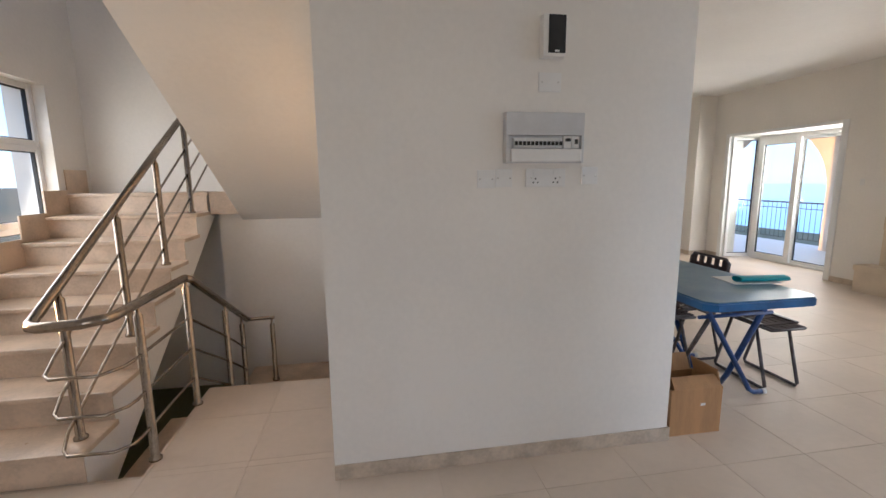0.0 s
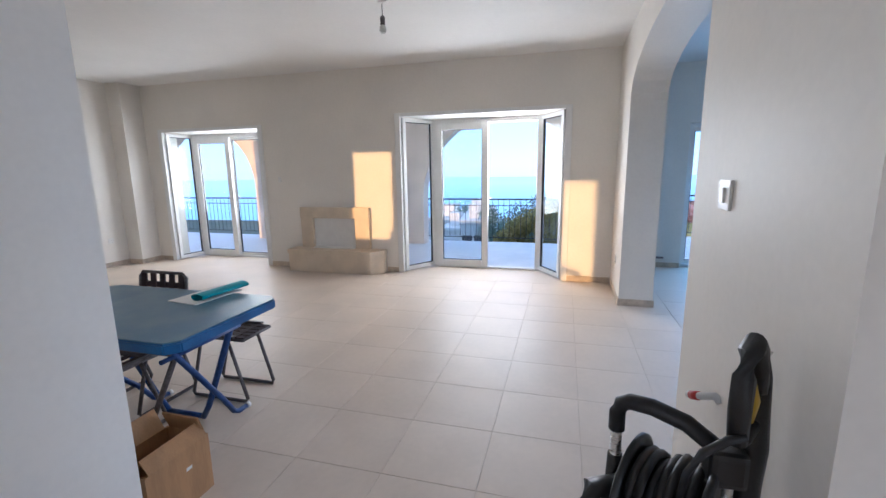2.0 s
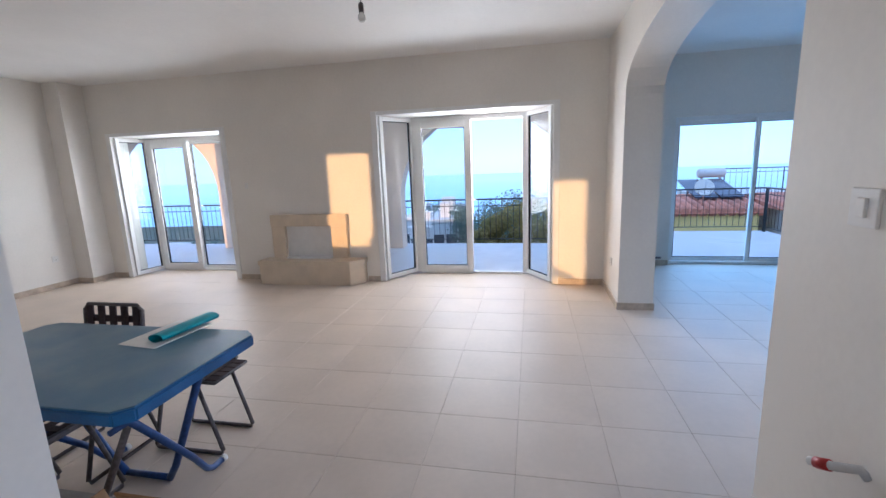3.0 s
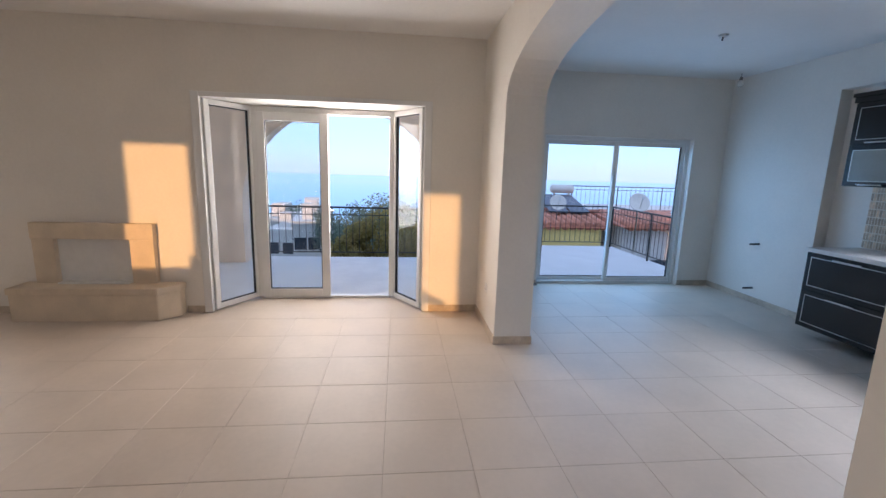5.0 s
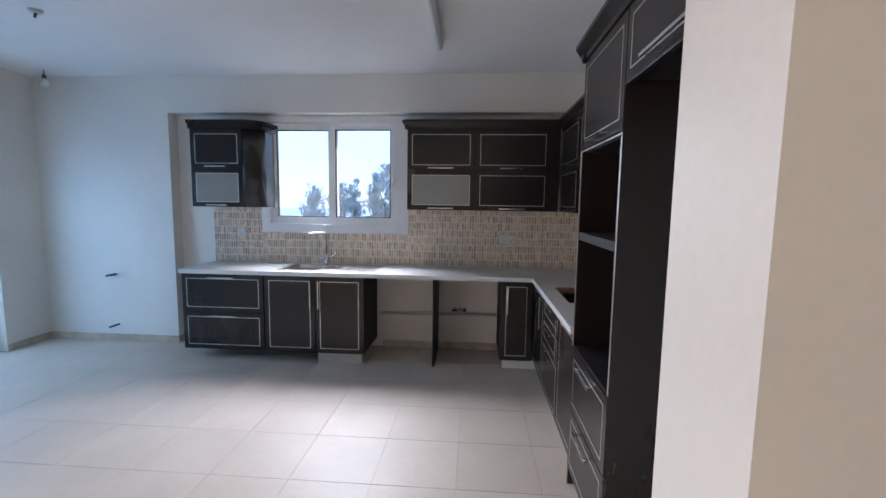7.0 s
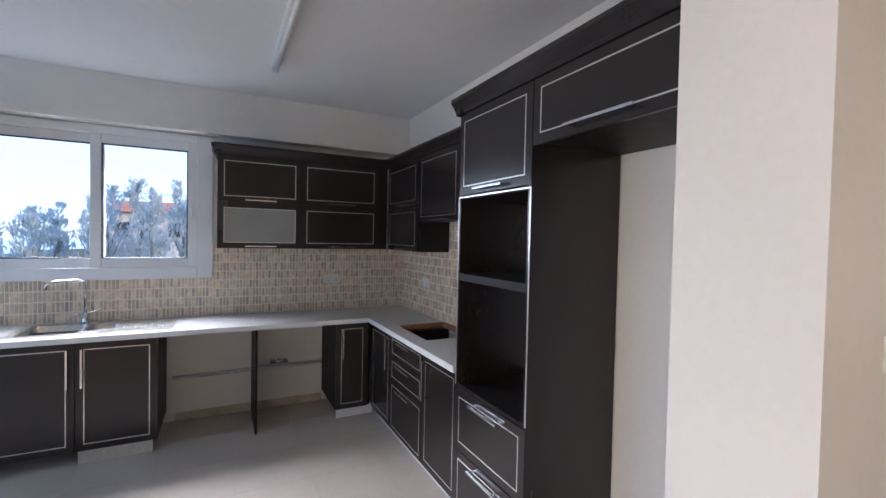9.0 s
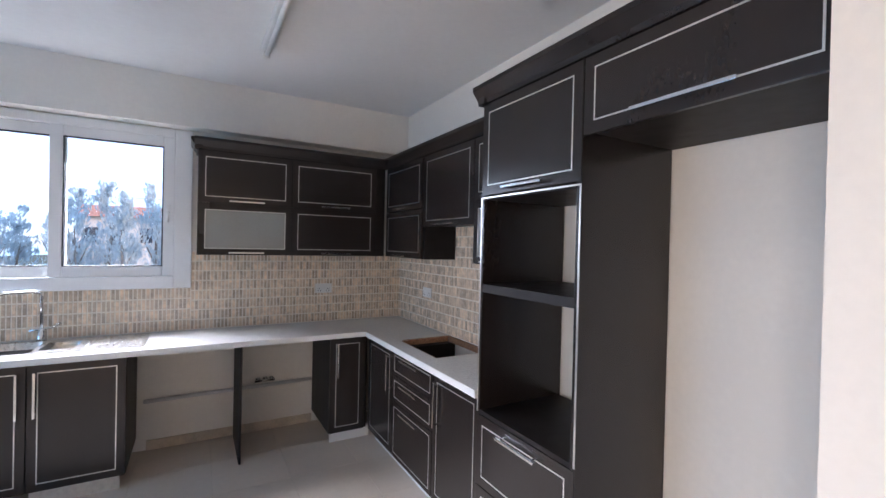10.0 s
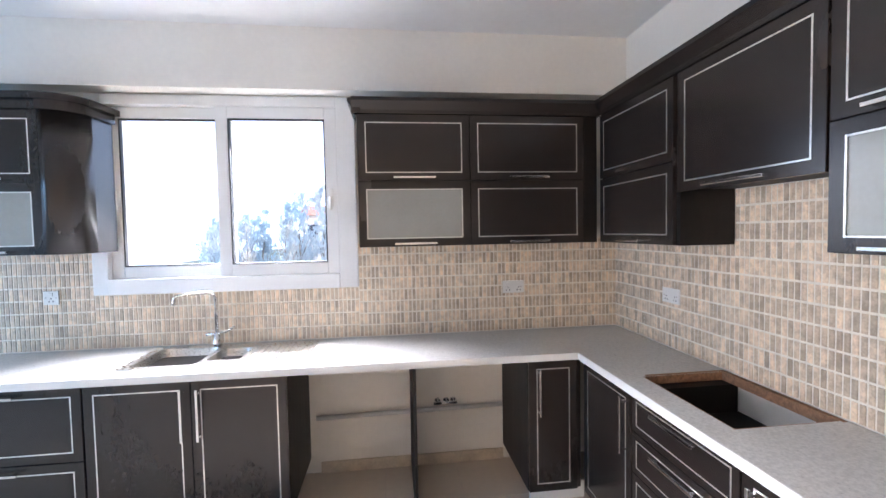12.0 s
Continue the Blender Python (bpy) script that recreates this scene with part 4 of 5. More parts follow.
# lamps
t = thing("tube_light", (3.62, -1.95, HC), "white ceiling batten with one fluorescent tube, off", "lamp")
part("housing", boxes((3.59, 3.65, -2.33, -1.10, HC - 0.05, HC - 0.002), bevel=0.008), WHITE, t)
part("tube", bar([(3.62, -2.30, HC - 0.072), (3.62, -1.13, HC - 0.072)], 0.014, 10), TUBEL, t)
for y in (-2.31, -1.12):
    part("end_cap", boxes((3.60, 3.64, y - 0.015, y + 0.015, HC - 0.09, HC - 0.045), bevel=0.004), WHITE, t)


def pendant(x, y, drop, label):
    p = thing("pendant_bulb", (x, y, HC), label, "lamp", "bare ceiling bulbs")
    part("rose", lathe(bmesh.new(), [((x, y, HC - 0.001), 0.04), ((x, y, HC - 0.02), 0.03)], 14), WHITE, p)
    part("cord", bar([(x, y, HC - 0.015), (x + 0.004, y, HC - drop)], 0.003, 6), GASKET, p)
    part("socket", lathe(bmesh.new(), [((x + 0.004, y, HC - drop), 0.012), ((x + 0.004, y, HC - drop - 0.01), 0.02), ((x + 0.004, y, HC - drop - 0.07), 0.02)], 12), TUBEM, p, "dark bulb holder")
    part("bulb", lathe(bmesh.new(), [((x + 0.004, y, HC - drop - 0.07), 0.014), ((x + 0.004, y, HC - drop - 0.09), 0.026), ((x + 0.004, y, HC - drop - 0.115), 0.030), ((x + 0.004, y, HC - drop - 0.135), 0.018)], 12), BULB, p)
    return p


pendant(4.83, 2.58, 0.12, "bare bulb in a dark holder on a short cord")
rs = thing("ceiling_rose", (6.38, -1.68, HC), "small grey lamp outlet on the kitchen ceiling", "lamp")
part("rose", lathe(bmesh.new(), [((6.38, -1.68, HC - 0.001), 0.045), ((6.38, -1.68, HC - 0.018), 0.035)], 14), GREYP, rs)
part("connector", bar([(6.38, -1.68, HC - 0.018), (6.39, -1.68, HC - 0.05)], 0.008, 8), TUBEM, rs)
d = thing("corner_bulb", (7.72, -3.0, HC), "bare white bulb hanging by the kitchen corner", "lamp")
part("cord", bar([(7.72, -3.0, HC - 0.001), (7.72, -3.0, HC - 0.05)], 0.004, 6), GASKET, d)
part("socket", lathe(bmesh.new(), [((7.72, -3.0, HC - 0.045), 0.012), ((7.72, -3.0, HC - 0.055), 0.019), ((7.72, -3.0, HC - 0.085), 0.019)], 12), TUBEM, d, "dark bulb holder")
part("bulb", lathe(bmesh.new(), [((7.72, -3.0, HC - 0.085), 0.018), ((7.72, -3.0, HC - 0.105), 0.034), ((7.72, -3.0, HC - 0.14), 0.042), ((7.72, -3.0, HC - 0.165), 0.022)], 14), BULB, d)


# ---- hall: fuse box, siren, sockets ----
fb = thing("fuse_box", (1.475, YPW, 1.535), "grey consumer unit with a row of black breakers", "fuse box")
part("case", boxes((1.287, 1.665, YPW - 0.05, YPW, 1.66, 1.762), (1.287, 1.30, YPW - 0.05, YPW, 1.535, 1.66), (1.652, 1.665, YPW - 0.05, YPW, 1.535, 1.66), (1.30, 1.652, YPW - 0.05, YPW, 1.535, 1.60), (1.30, 1.652, YPW - 0.02, YPW, 1.60, 1.66), bevel=0.003), GREYP, fb)
part("flap", boxes((1.305, 1.645, YPW - 0.072, YPW - 0.05, 1.54, 1.598), bevel=0.006), WHITE, fb, "open pale plastic flap")
for k in range(12):
    x = 1.325 + k * 0.0195
    part("breaker", boxes((x, x + 0.0185, YPW - 0.046, YPW - 0.02, 1.603, 1.648)), WHITE, fb)
    part("toggle", boxes((x + 0.004, x + 0.0145, YPW - 0.058, YPW - 0.046, 1.615, 1.632)), BLACK, fb)
part("main_switch", boxes((1.565, 1.60, YPW - 0.05, YPW - 0.02, 1.603, 1.655)), WHITE, fb)
part("toggle", boxes((1.572, 1.593, YPW - 0.062, YPW - 0.05, 1.632, 1.646)), BLACK, fb)
part("test_switch", boxes((1.605, 1.64, YPW - 0.05, YPW - 0.02, 1.603, 1.655)), WHITE, fb)
part("toggle", boxes((1.618, 1.63, YPW - 0.06, YPW - 0.05, 1.62, 1.642)), BLACK, fb)
si = thing("wall_siren", (1.53, YPW, 2.04), "small white box with a glossy black front", "sensor")
part("case", boxes((1.468, 1.575, YPW - 0.05, YPW, 2.035, 2.215), bevel=0.006), WHITE, si)
part("front", boxes((1.492, 1.572, YPW - 0.056, YPW - 0.05, 2.05, 2.21), bevel=0.002), BLACK, si, "glossy black front")
part("mark", boxes((1.522, 1.542, YPW - 0.0575, YPW - 0.056, 2.054, 2.062)), WHITE, si, "tiny white mark")
for ob, dx, dz in ((fb, 0.031, -0.018), (si, 0.015, -0.051)):
    ob.location.x += dx
    ob.location.z += dz
pf = (YPW, -1)
socket("blank_plate", "white blank plate with two screws above the fuse box", "x", pf, 1.538, 1.883, 0.11, 0.085)
socket("blank_plate", "white blank plate below the fuse box", "x", pf, 1.236, 1.446, 0.084, 0.084)
socket("blank_plate", "white blank plate below the fuse box", "x", pf, 1.322, 1.450, 0.084, 0.084)
socket("double_socket", "white double socket below the fuse box", "x", pf, 1.528, 1.450, 0.20, 0.086, holes=2)
socket("blank_plate", "white blank plate below the fuse box", "x", pf, 1.753, 1.458, 0.084, 0.084)
HF = (YF, 1)
socket("light_switch", "white light switch on the hall wall", "x", HF, 2.567, 1.394, 0.085, 0.085, screws=False, switch=True)
socket("socket", "white socket on the living room wall by the fireplace", "y", (XL, -1), 5.26, 1.36, 0.05, 0.085, screws=False)
socket("socket", "white socket low on the pier", "x", (YP1, 1), 6.45, 0.42, 0.086, 0.086, holes=1)
socket("socket", "white socket low on the end wall", "x", (YN, -1), 6.35, 0.42, 0.086, 0.086, holes=1)
brk = thing("pipe_clip", (2.46, YF, 0.82), "red and grey pipe fitting fixed to the hall wall", "fitting")
part("pipe", bar([(2.55, YF + 0.055, 0.782), (2.50, YF + 0.035, 0.806), (2.46, YF + 0.012, 0.830), (2.452, YF, 0.815)], 0.011, 8), GREYP, brk)
part("sleeve", bar([(2.537, YF + 0.050, 0.788), (2.508, YF + 0.038, 0.802)], 0.0135, 10), RED, brk, "red plastic sleeve")

# ---- pressure washer by the hall wall ----
A, B = Vector((2.16, 0.912, 0)), Vector((2.055, 0.712, 0))
u = (B - A).normalized()
nrm = Vector((-u.y, u.x, 0))
if nrm.x > 0:
    nrm = -nrm
C = (A + B) / 2
pw = thing("pressure_washer", (C.x, C.y, 0), "black pressure washer with a hose reel and steel push bar", "pressure washer")


def at(s, d, z):
    """A point by its way along the reel's axis from the middle, out from it, and up."""
    p = C + u * s + nrm * d
    return (p.x, p.y, z)


L = (B - A).length / 2
bm = bmesh.new()
for s0, s1, d0, d1, z0, z1 in ((-0.15, 0.15, -0.13, 0.14, 0.06, 0.34), (-0.13, 0.13, -0.10, 0.11, 0.34, 0.50)):
    vs = box(bm, s0, s1, d0, d1, z0, z1, bevel=0.03)
m = Matrix(((u.x, nrm.x, 0, C.x), (u.y, nrm.y, 0, C.y), (0, 0, 1, 0), (0, 0, 0, 1)))
bm.transform(m)
part("body", bm, BLACK, pw)
bm = boxes((-0.10, 0.10, 0.142, 0.15, 0.18, 0.30), bevel=0.003)
bm.transform(m)
part("cover", bm, YELLOW, pw, "yellow cover panel")
for s in (-0.18, 0.18):
    bm = lathe(bmesh.new(), [(at(s - 0.025, -0.06, 0.10), 0.085), (at(s - 0.02, -0.06, 0.10), 0.10), (at(s + 0.02, -0.06, 0.10), 0.10), (at(s + 0.025, -0.06, 0.10), 0.085)], 20)
    part("wheel", bm, GASKET, pw)
for s in (-L, L):
    part("upright", bar([at(s, -0.02, 0.30), at(s, -0.01, 0.880)], 0.013, 10), STEEL, pw, "steel tube of the push bar")
    part("sleeve", bar([at(s, -0.01, 0.800), at(s, -0.01, 0.620)], [0.017, 0.024], 10), BLACK, pw)
grip = [at(-L, -0.01, 0.865), at(-L, -0.01, 0.910), at(-L * 0.93, -0.01, 0.932), at(-L * 0.75, -0.01, 0.945), at(-L * 0.3, 0, 0.955), at(L * 0.3, 0, 0.945), at(L * 0.8, 0.0, 0.915), at(L, 0.0, 0.880), at(L, 0, 0.850)]
part("grip", bar(grip, 0.0185, 12), HOSE, pw, "foam-covered black grip")
# hose reel
RD, RZ = 0.028, 0.745
for s in (-0.056, 0.098):
    bm = lathe(bmesh.new(), [(at(s - 0.009, RD, RZ), 0.126), (at(s - 0.004, RD, RZ), 0.137), (at(s + 0.004, RD, RZ), 0.137), (at(s + 0.009, RD, RZ), 0.126)], 32)
    part("reel_flange", bm, BLACK, pw)
hp = []
for k in range(0, 7 * 18 + 1):
    a = 2 * math.pi * k / 18
    s = -0.036 + 0.118 * k / (7 * 18)
    r = 0.108 + 0.010 * math.sin(k * 0.11) + 0.006 * math.sin(k * 0.73)
    hp.append(at(s, RD + r * math.cos(a), RZ + r * math.sin(a)))
part("hose", bar(hp, 0.0105, 8), HOSE, pw, "coiled black hose")
hp = [at(0.055, 0.10, 0.840), at(0.06, 0.09, 0.890), at(0.08, 0.07, 0.935), at(0.115, 0.045, 0.965), at(0.14, 0.03, 0.975)]
part("hose_end", bar(hp, 0.0085, 8), HOSE, pw)
part("drum", lathe(bmesh.new(), [(at(-0.05, RD, RZ), 0.095), (at(0.094, RD, RZ), 0.095)], 20), BLACK, pw)
part("drum_hub", lathe(bmesh.new(), [(at(-0.100, RD, RZ), 0.020), (at(-0.095, RD, RZ), 0.034), (at(-0.062, RD, RZ), 0.040)], 16), BLACK, pw)
bm = bmesh.new()
tube(bm, [at(-0.09, RD, RZ), at(-0.10, 0.075, 0.765), at(-0.112, 0.115, 0.782), at(-0.120, 0.135, 0.735), at(-0.128, 0.150, 0.672)], [0.028, 0.026, 0.024, 0.021, 0.018], 10)
part("crank", bm, BLACK, pw, "black reel crank")
part("crank_grip", bar([at(-0.127, 0.138, 0.668), at(-0.131, 0.170, 0.690), at(-0.150, 0.285, 0.772), at(-0.153, 0.300, 0.783)], [0.013, 0.0155, 0.016, 0.014], 12), BLACK, pw)
# spray gun hanging beside the bar
G = Vector((2.062, 0.686, 0))
gd = Vector((0.77, -0.64, 0))


def gp(s, z, o=0.0):
    p = G + gd * s + Vector((0.64, 0.77, 0)) * o
    return (p.x, p.y, z)


gun = thing("spray_gun", (G.x, G.y, 0.25), "black spray gun with yellow trigger beside the washer", "spray gun")
part("handle_loop", bar([gp(-0.037, 0.952), gp(-0.043, 1.017), gp(-0.039, 1.087), gp(-0.025, 1.132), gp(-0.006, 1.147), gp(0.013, 1.127), gp(0.028, 1.087), gp(0.037, 1.037)], [0.018, 0.02, 0.02, 0.021, 0.02, 0.019, 0.018, 0.018], 12), BLACK, gun)
part("gun_body", bar([gp(0.037, 1.102), gp(0.044, 1.067), gp(0.044, 0.977), gp(0.037, 0.917), gp(0.034, 0.837), gp(0.034, 0.530), gp(0.031, 0.200)], [0.014, 0.019, 0.024, 0.030, 0.027, 0.024, 0.020], 12), BLACK, gun)
part("trigger", bar([gp(-0.003, 1.067), gp(0.006, 1.027), gp(0.002, 0.982)], [0.009, 0.016, 0.010], 10), YELLOW, gun, "yellow trigger")
part("trigger_guard", bar([gp(-0.037, 0.957), gp(-0.009, 0.952), gp(0.028, 0.967)], 0.016, 10), BLACK, gun)
part("clip", bar([gp(0.047, 0.927), gp(0.065, 0.902), gp(0.065, 0.867), gp(0.047, 0.857)], 0.015, 8), BLACK, gun)
part("holder", boxes((B.x - 0.03, B.x + 0.035, B.y - 0.03, B.y + 0.04, 0.85, 0.925), bevel=0.012), BLACK, gun)
part("wire_end", bar([gp(0.06, 1.102), gp(0.085, 1.104)], 0.003, 6), STEEL, gun)

# ---- carton ----
cb = thing("cardboard_box", (2.41, 2.78, 0), "open brown cardboard box with raised flaps, empty", "box")
bx0, bx1, bh = 2.262, 2.585, 0.275
th = 0.006
by0, by1 = 2.50, 2.74
bm = boxes((bx0, bx1, by0, by0 + th, 0, bh), (bx0, bx1, by1 - th, by1, 0, bh), (bx0, bx0 + th, by0 + th, by1 - th, 0, bh), (bx1 - th, bx1, by0 + th, by1 - th, 0, bh), (bx0 + th, bx1 - th, by0 + th, by1 - th, 0, th))
part("carton", bm, CARD, cb)
part("flap", prism([(by0, bh), (by0 + th, bh), (by0 + 0.05, bh + 0.055), (by0 + 0.044, bh + 0.058)], "x", bx0 + 0.02, bx1 - 0.01), CARD, cb)
part("flap", prism([(bx1 - th, bh), (bx1, bh), (bx1 - 0.03, bh + 0.095), (bx1 - 0.038, bh + 0.092)], "y", by0 + 0.015, by1 - 0.02), CARD, cb)
part("flap", prism([(bx0, bh), (bx0 + th, bh), (bx0 + 0.02, bh - 0.10), (bx0 + 0.014, bh - 0.10)], "y", by0 + 0.015, by1 - 0.02), CARD, cb)
part("flap", prism([(by1 - th, bh), (by1, bh), (by1 + 0.05, bh + 0.09), (by1 + 0.044, bh + 0.093)], "x", bx0 + 0.02, bx1 - 0.02), CARD, cb)
part("label_bar", boxes((2.45, 2.48, by0 - 0.001, by0, 0.17, 0.185)), PAPER, cb)

# ---- folding table and chairs ----
tb = thing("folding_table", (2.8, 3.12, 0), "blue plastic folding table with blue tube legs", "table")
x0, x1, y0, y1, zt = 2.43, 3.17, 2.505, 3.76, 0.762
c = 0.05
outline = [(x0 + c, y0), (x1 - c, y0), (x1, y0 + c), (x1, y1 - c), (x1 - c, y1), (x0 + c, y1), (x0, y1 - c), (x0, y0 + c)]
bm = prism(outline, "z", zt - 0.055, zt - 0.006)
bmesh.ops.bevel(bm, geom=bm.edges[:], offset=0.006, segments=2, affect="EDGES")
part("tabletop", bm, BLUE, tb, "thick blue plastic top")
part("top_face", prism([(2.8 + (a - 2.8) * 0.985, 3.1325 + (b - 3.1325) * 0.99) for a, b in outline], "z", zt - 0.006, zt), BLUETOP, tb, "worn grey-blue table surface")
zl = zt - 0.06
for ya, s in ((2.64, 1), (3.62, -1)):
    part("leg", bar([(2.94, ya, zl), (3.00, ya + 0.30 * s, 0.10), (3.01, ya + 0.36 * s, 0.012)], 0.018, 10), BLUEM, tb)
    part("leg", bar([(2.52, ya, zl), (2.98, ya + 0.17 * s, 0.17), (3.06, ya + 0.18 * s, 0.05), (3.10, ya + 0.18 * s, 0.025), (3.17, ya + 0.18 * s, 0.022)], 0.016, 10), BLUEM, tb)
    part("leg", bar([(2.60, ya, zl), (2.56, ya + 0.34 * s, 0.012)], 0.014, 10), TUBEM, tb)
    part("foot_cap", lathe(bmesh.new(), [((3.165, ya + 0.18 * s, 0.022), 0.019), ((3.19, ya + 0.18 * s, 0.022), 0.019)], 10), WHITE, tb, "white rubber foot cap")
    part("cross_bar", bar([(2.50, ya + 0.02 * s, zl - 0.07), (3.0, ya + 0.02 * s, zl - 0.07)], 0.012, 8), BLUEM, tb)
part("stretcher", bar([(3.01, 3.00, 0.016), (3.01, 3.26, 0.016)], 0.016, 8), BLUEM, tb)
part("stretcher", bar([(2.56, 2.98, 0.016), (2.56, 3.28, 0.016)], 0.016, 8), BLUEM, tb)
part("side_rail", bar([(2.50, 2.60, zl - 0.02), (2.50, 3.68, zl - 0.02)], 0.012, 8), TUBEM, tb)

fo = thing("rolled_folder", (3.1, 2.87, zt), "teal folder with curled pages lying on the table", "folder")
sp = []
for k in range(15):
    a = radians(-90 + 330 * k / 14)
    r = 0.036 - 0.0006 * k
    sp.append((r * 1.5 * math.cos(a), 0.024 + r * 0.62 * math.sin(a)))
inner = [(p[0] * 0.92, (p[1] - 0.024) * 0.9 + 0.024) for p in sp[::-1]]
bm = prism(sp + inner, "x", 0.0, 0.33)
bm.transform(Matrix.Translation((2.965, 2.895, zt)) @ Matrix.Rotation(radians(-6), 4, "Z"))
part("cover", bm, TEAL, fo)
bm = boxes((-0.02, 0.30, -0.10, 0.12, 0.0, 0.004))
bm.transform(Matrix.Translation((2.94, 2.95, zt)) @ Matrix.Rotation(radians(-6), 4, "Z"))
part("paper_sheet", bm, PAPER, fo, "loose white sheet")


def camp_chair(at, turn, label, recline, w=0.20):
    """A folding tube chair with woven straps on sled-shaped side frames, looking along +x before it is turned."""
    ch = thing("folding_chair", (0, 0, 0), label, "chair", "folding camp chairs")
    for s in (-w, w):
        part("side_frame", bar([(0.10, s, 0.43), (0.215, s, 0.03), (0.205, s, 0.012), (-0.205, s, 0.012), (-0.215, s, 0.03), (-0.10, s, 0.43)], 0.011, 8), TUBEM, ch)
        part("armrest", boxes((-0.16, 0.16, s * 1.06 - 0.014, s * 1.06 + 0.014, 0.441, 0.457), bevel=0.005), TUBEM, ch)
    part("seat_frame", tube(bmesh.new(), [(-0.2, -w, 0.43), (0.22, -w, 0.43), (0.22, w, 0.43), (-0.2, w, 0.43)], 0.011, 8, closed=True), TUBEM, ch)
    bx, bz = recline
    back = [(-0.2, -w, 0.45), (-0.2 + bx, -w, bz - 0.03), (-0.2 + bx, -w + 0.03, bz), (-0.2 + bx, w - 0.03, bz), (-0.2 + bx, w, bz - 0.03), (-0.2, w, 0.45)]
    part("backrest_frame", bar(back, 0.011, 8), TUBEM, ch)
    for k in range(5):
        y = -w * 0.8 + w * 1.6 * k / 4
        part("seat_strap", boxes((-0.21, 0.225, y - 0.022, y + 0.022, 0.439, 0.445)), STRAP, ch)
        bm = prism([(-0.205, 0.46), (-0.199, 0.46), (-0.196 + bx, bz), (-0.206 + bx, bz)], "y", y - 0.022, y + 0.022)
        part("back_strap", bm, STRAP, ch)
    for k in range(3):
        x = -0.12 + 0.13 * k
        part("seat_strap", boxes((x - 0.02, x + 0.02, -w - 0.01, w + 0.01, 0.445, 0.449)), STRAP, ch)
    for k in range(2):
        t = 0.35 + 0.4 * k
        part("back_strap", boxes((-0.215 + bx * t, -0.207 + bx * t, -w, w, 0.46 + (bz - 0.46) * t - 0.02, 0.46 + (bz - 0.46) * t + 0.02)), STRAP, ch)
    ch.matrix_basis = pose(at[0], at[1], 0, 0, 0, turn)
    return ch


camp_chair((3.20, 3.70), 180, "dark folding chair with woven straps, pushed to the table", (-0.04, 0.805))
camp_chair((3.435, 3.19), -90, "dark folding chair, backrest lowered, under the table edge", (-0.02, 0.56), w=0.13)
camp_chair((2.80, 3.52), 0, "dark folding chair with woven straps under the table", (-0.02, 0.66))
tagged(part("timber_plank", boxes((2.68, 2.80, 2.92, 4.22, 0.0, 0.022), bevel=0.003), PLANK), "grey timber plank lying on the floor under the table", "plank", "loose planks")
tagged(part("timber_plank", boxes((2.84, 2.93, 3.10, 4.32, 0.0, 0.02), bevel=0.003), PLANK), "grey timber plank lying on the floor under the table", "plank", "loose planks")

cb.location += Vector((0.05, 0.12, 0))
for ob in (tb, fo):
    ob.location += Vector((0.08, 0.12, 0))

# ---- fireplace ----
fp = thing("fireplace", (6.85, 4.25, 0), "low sandstone fireplace surround on a raised hearth, unused", "fireplace")
bm = prism([(XL, 3.54), (6.86, 3.54), (6.70, 3.68), (6.70, 5.02), (XL, 5.02)], "z", 0.0, 0.27)
bmesh.ops.bevel(bm, geom=bm.edges[:], offset=0.006, segments=2, affect="EDGES")
part("hearth", bm, STONE, fp)
bm = prism([(XL, 3.525), (6.855, 3.525), (6.685, 3.675), (6.685, 5.03), (XL, 5.03)], "z", 0.27, 0.335)
bmesh.ops.bevel(bm, geom=bm.edges[:], offset=0.006, segments=2, affect="EDGES")
part("hearth_slab", bm, STONE, fp)
for ya, yb in ((3.775, 4.0), (4.70, 4.90)):
    part("side_stone", boxes((6.90, XL, ya, yb, 0.335, 0.785), bevel=0.006), STONE, fp)
part("lintel", boxes((6.892, XL, 3.77, 4.905, 0.785, 0.945), bevel=0.006), STONE, fp)
part("fire_back", boxes((6.952, XL - 0.002, 4.0, 4.70, 0.335, 0.785)), WHITE, fp, "pale plastered fire back")
part("fire_floor", boxes((6.86, 6.95, 4.02, 4.68, 0.336, 0.352)), PAPER, fp, "pale slab in the opening")


# ---- terrace, railings and arcade ----
structure("terrace", boxes((XL + 0.31, 10.15, 0.46, 11.0, -0.25, -0.04), (8.34, 11.6, -3.5, 0.46, -0.25, -0.04), (XL + 0.31, 8.34, YP1, 0.46, -0.25, -0.04)), TERRACE, "pale tiled terrace in shade")


def rail_fence(name, p0, p1, label, base=-0.04, h=0.90, n=None, group="black terrace railings"):
    p0, p1 = Vector((*p0, base)), Vector((*p1, base))
    L = (p1 - p0).length
    r = thing(name, tuple(p0), label, "railing", group)
    d = (p1 - p0) / L
    n = n or int(L / 0.115)
    for z, w in ((h, 0.018), (0.10, 0.010), (h - 0.13, 0.009)):
        part("rail_bar", bar([p0 + Vector((0, 0, z)), p1 + Vector((0, 0, z))], w, 6), IRON, r)
    m = max(1, round(L / 1.9))
    for k in range(m + 1):
        q = p0 + d * (L * k / m)
        part("post", bar([q, q + Vector((0, 0, h))], 0.02, 6), IRON, r)
    for k in range(1, n):
        q = p0 + d * (L * k / n)
        part("baluster", bar([q + Vector((0, 0, 0.10)), q + Vector((0, 0, h))], 0.0055, 5), IRON, r)
    return r


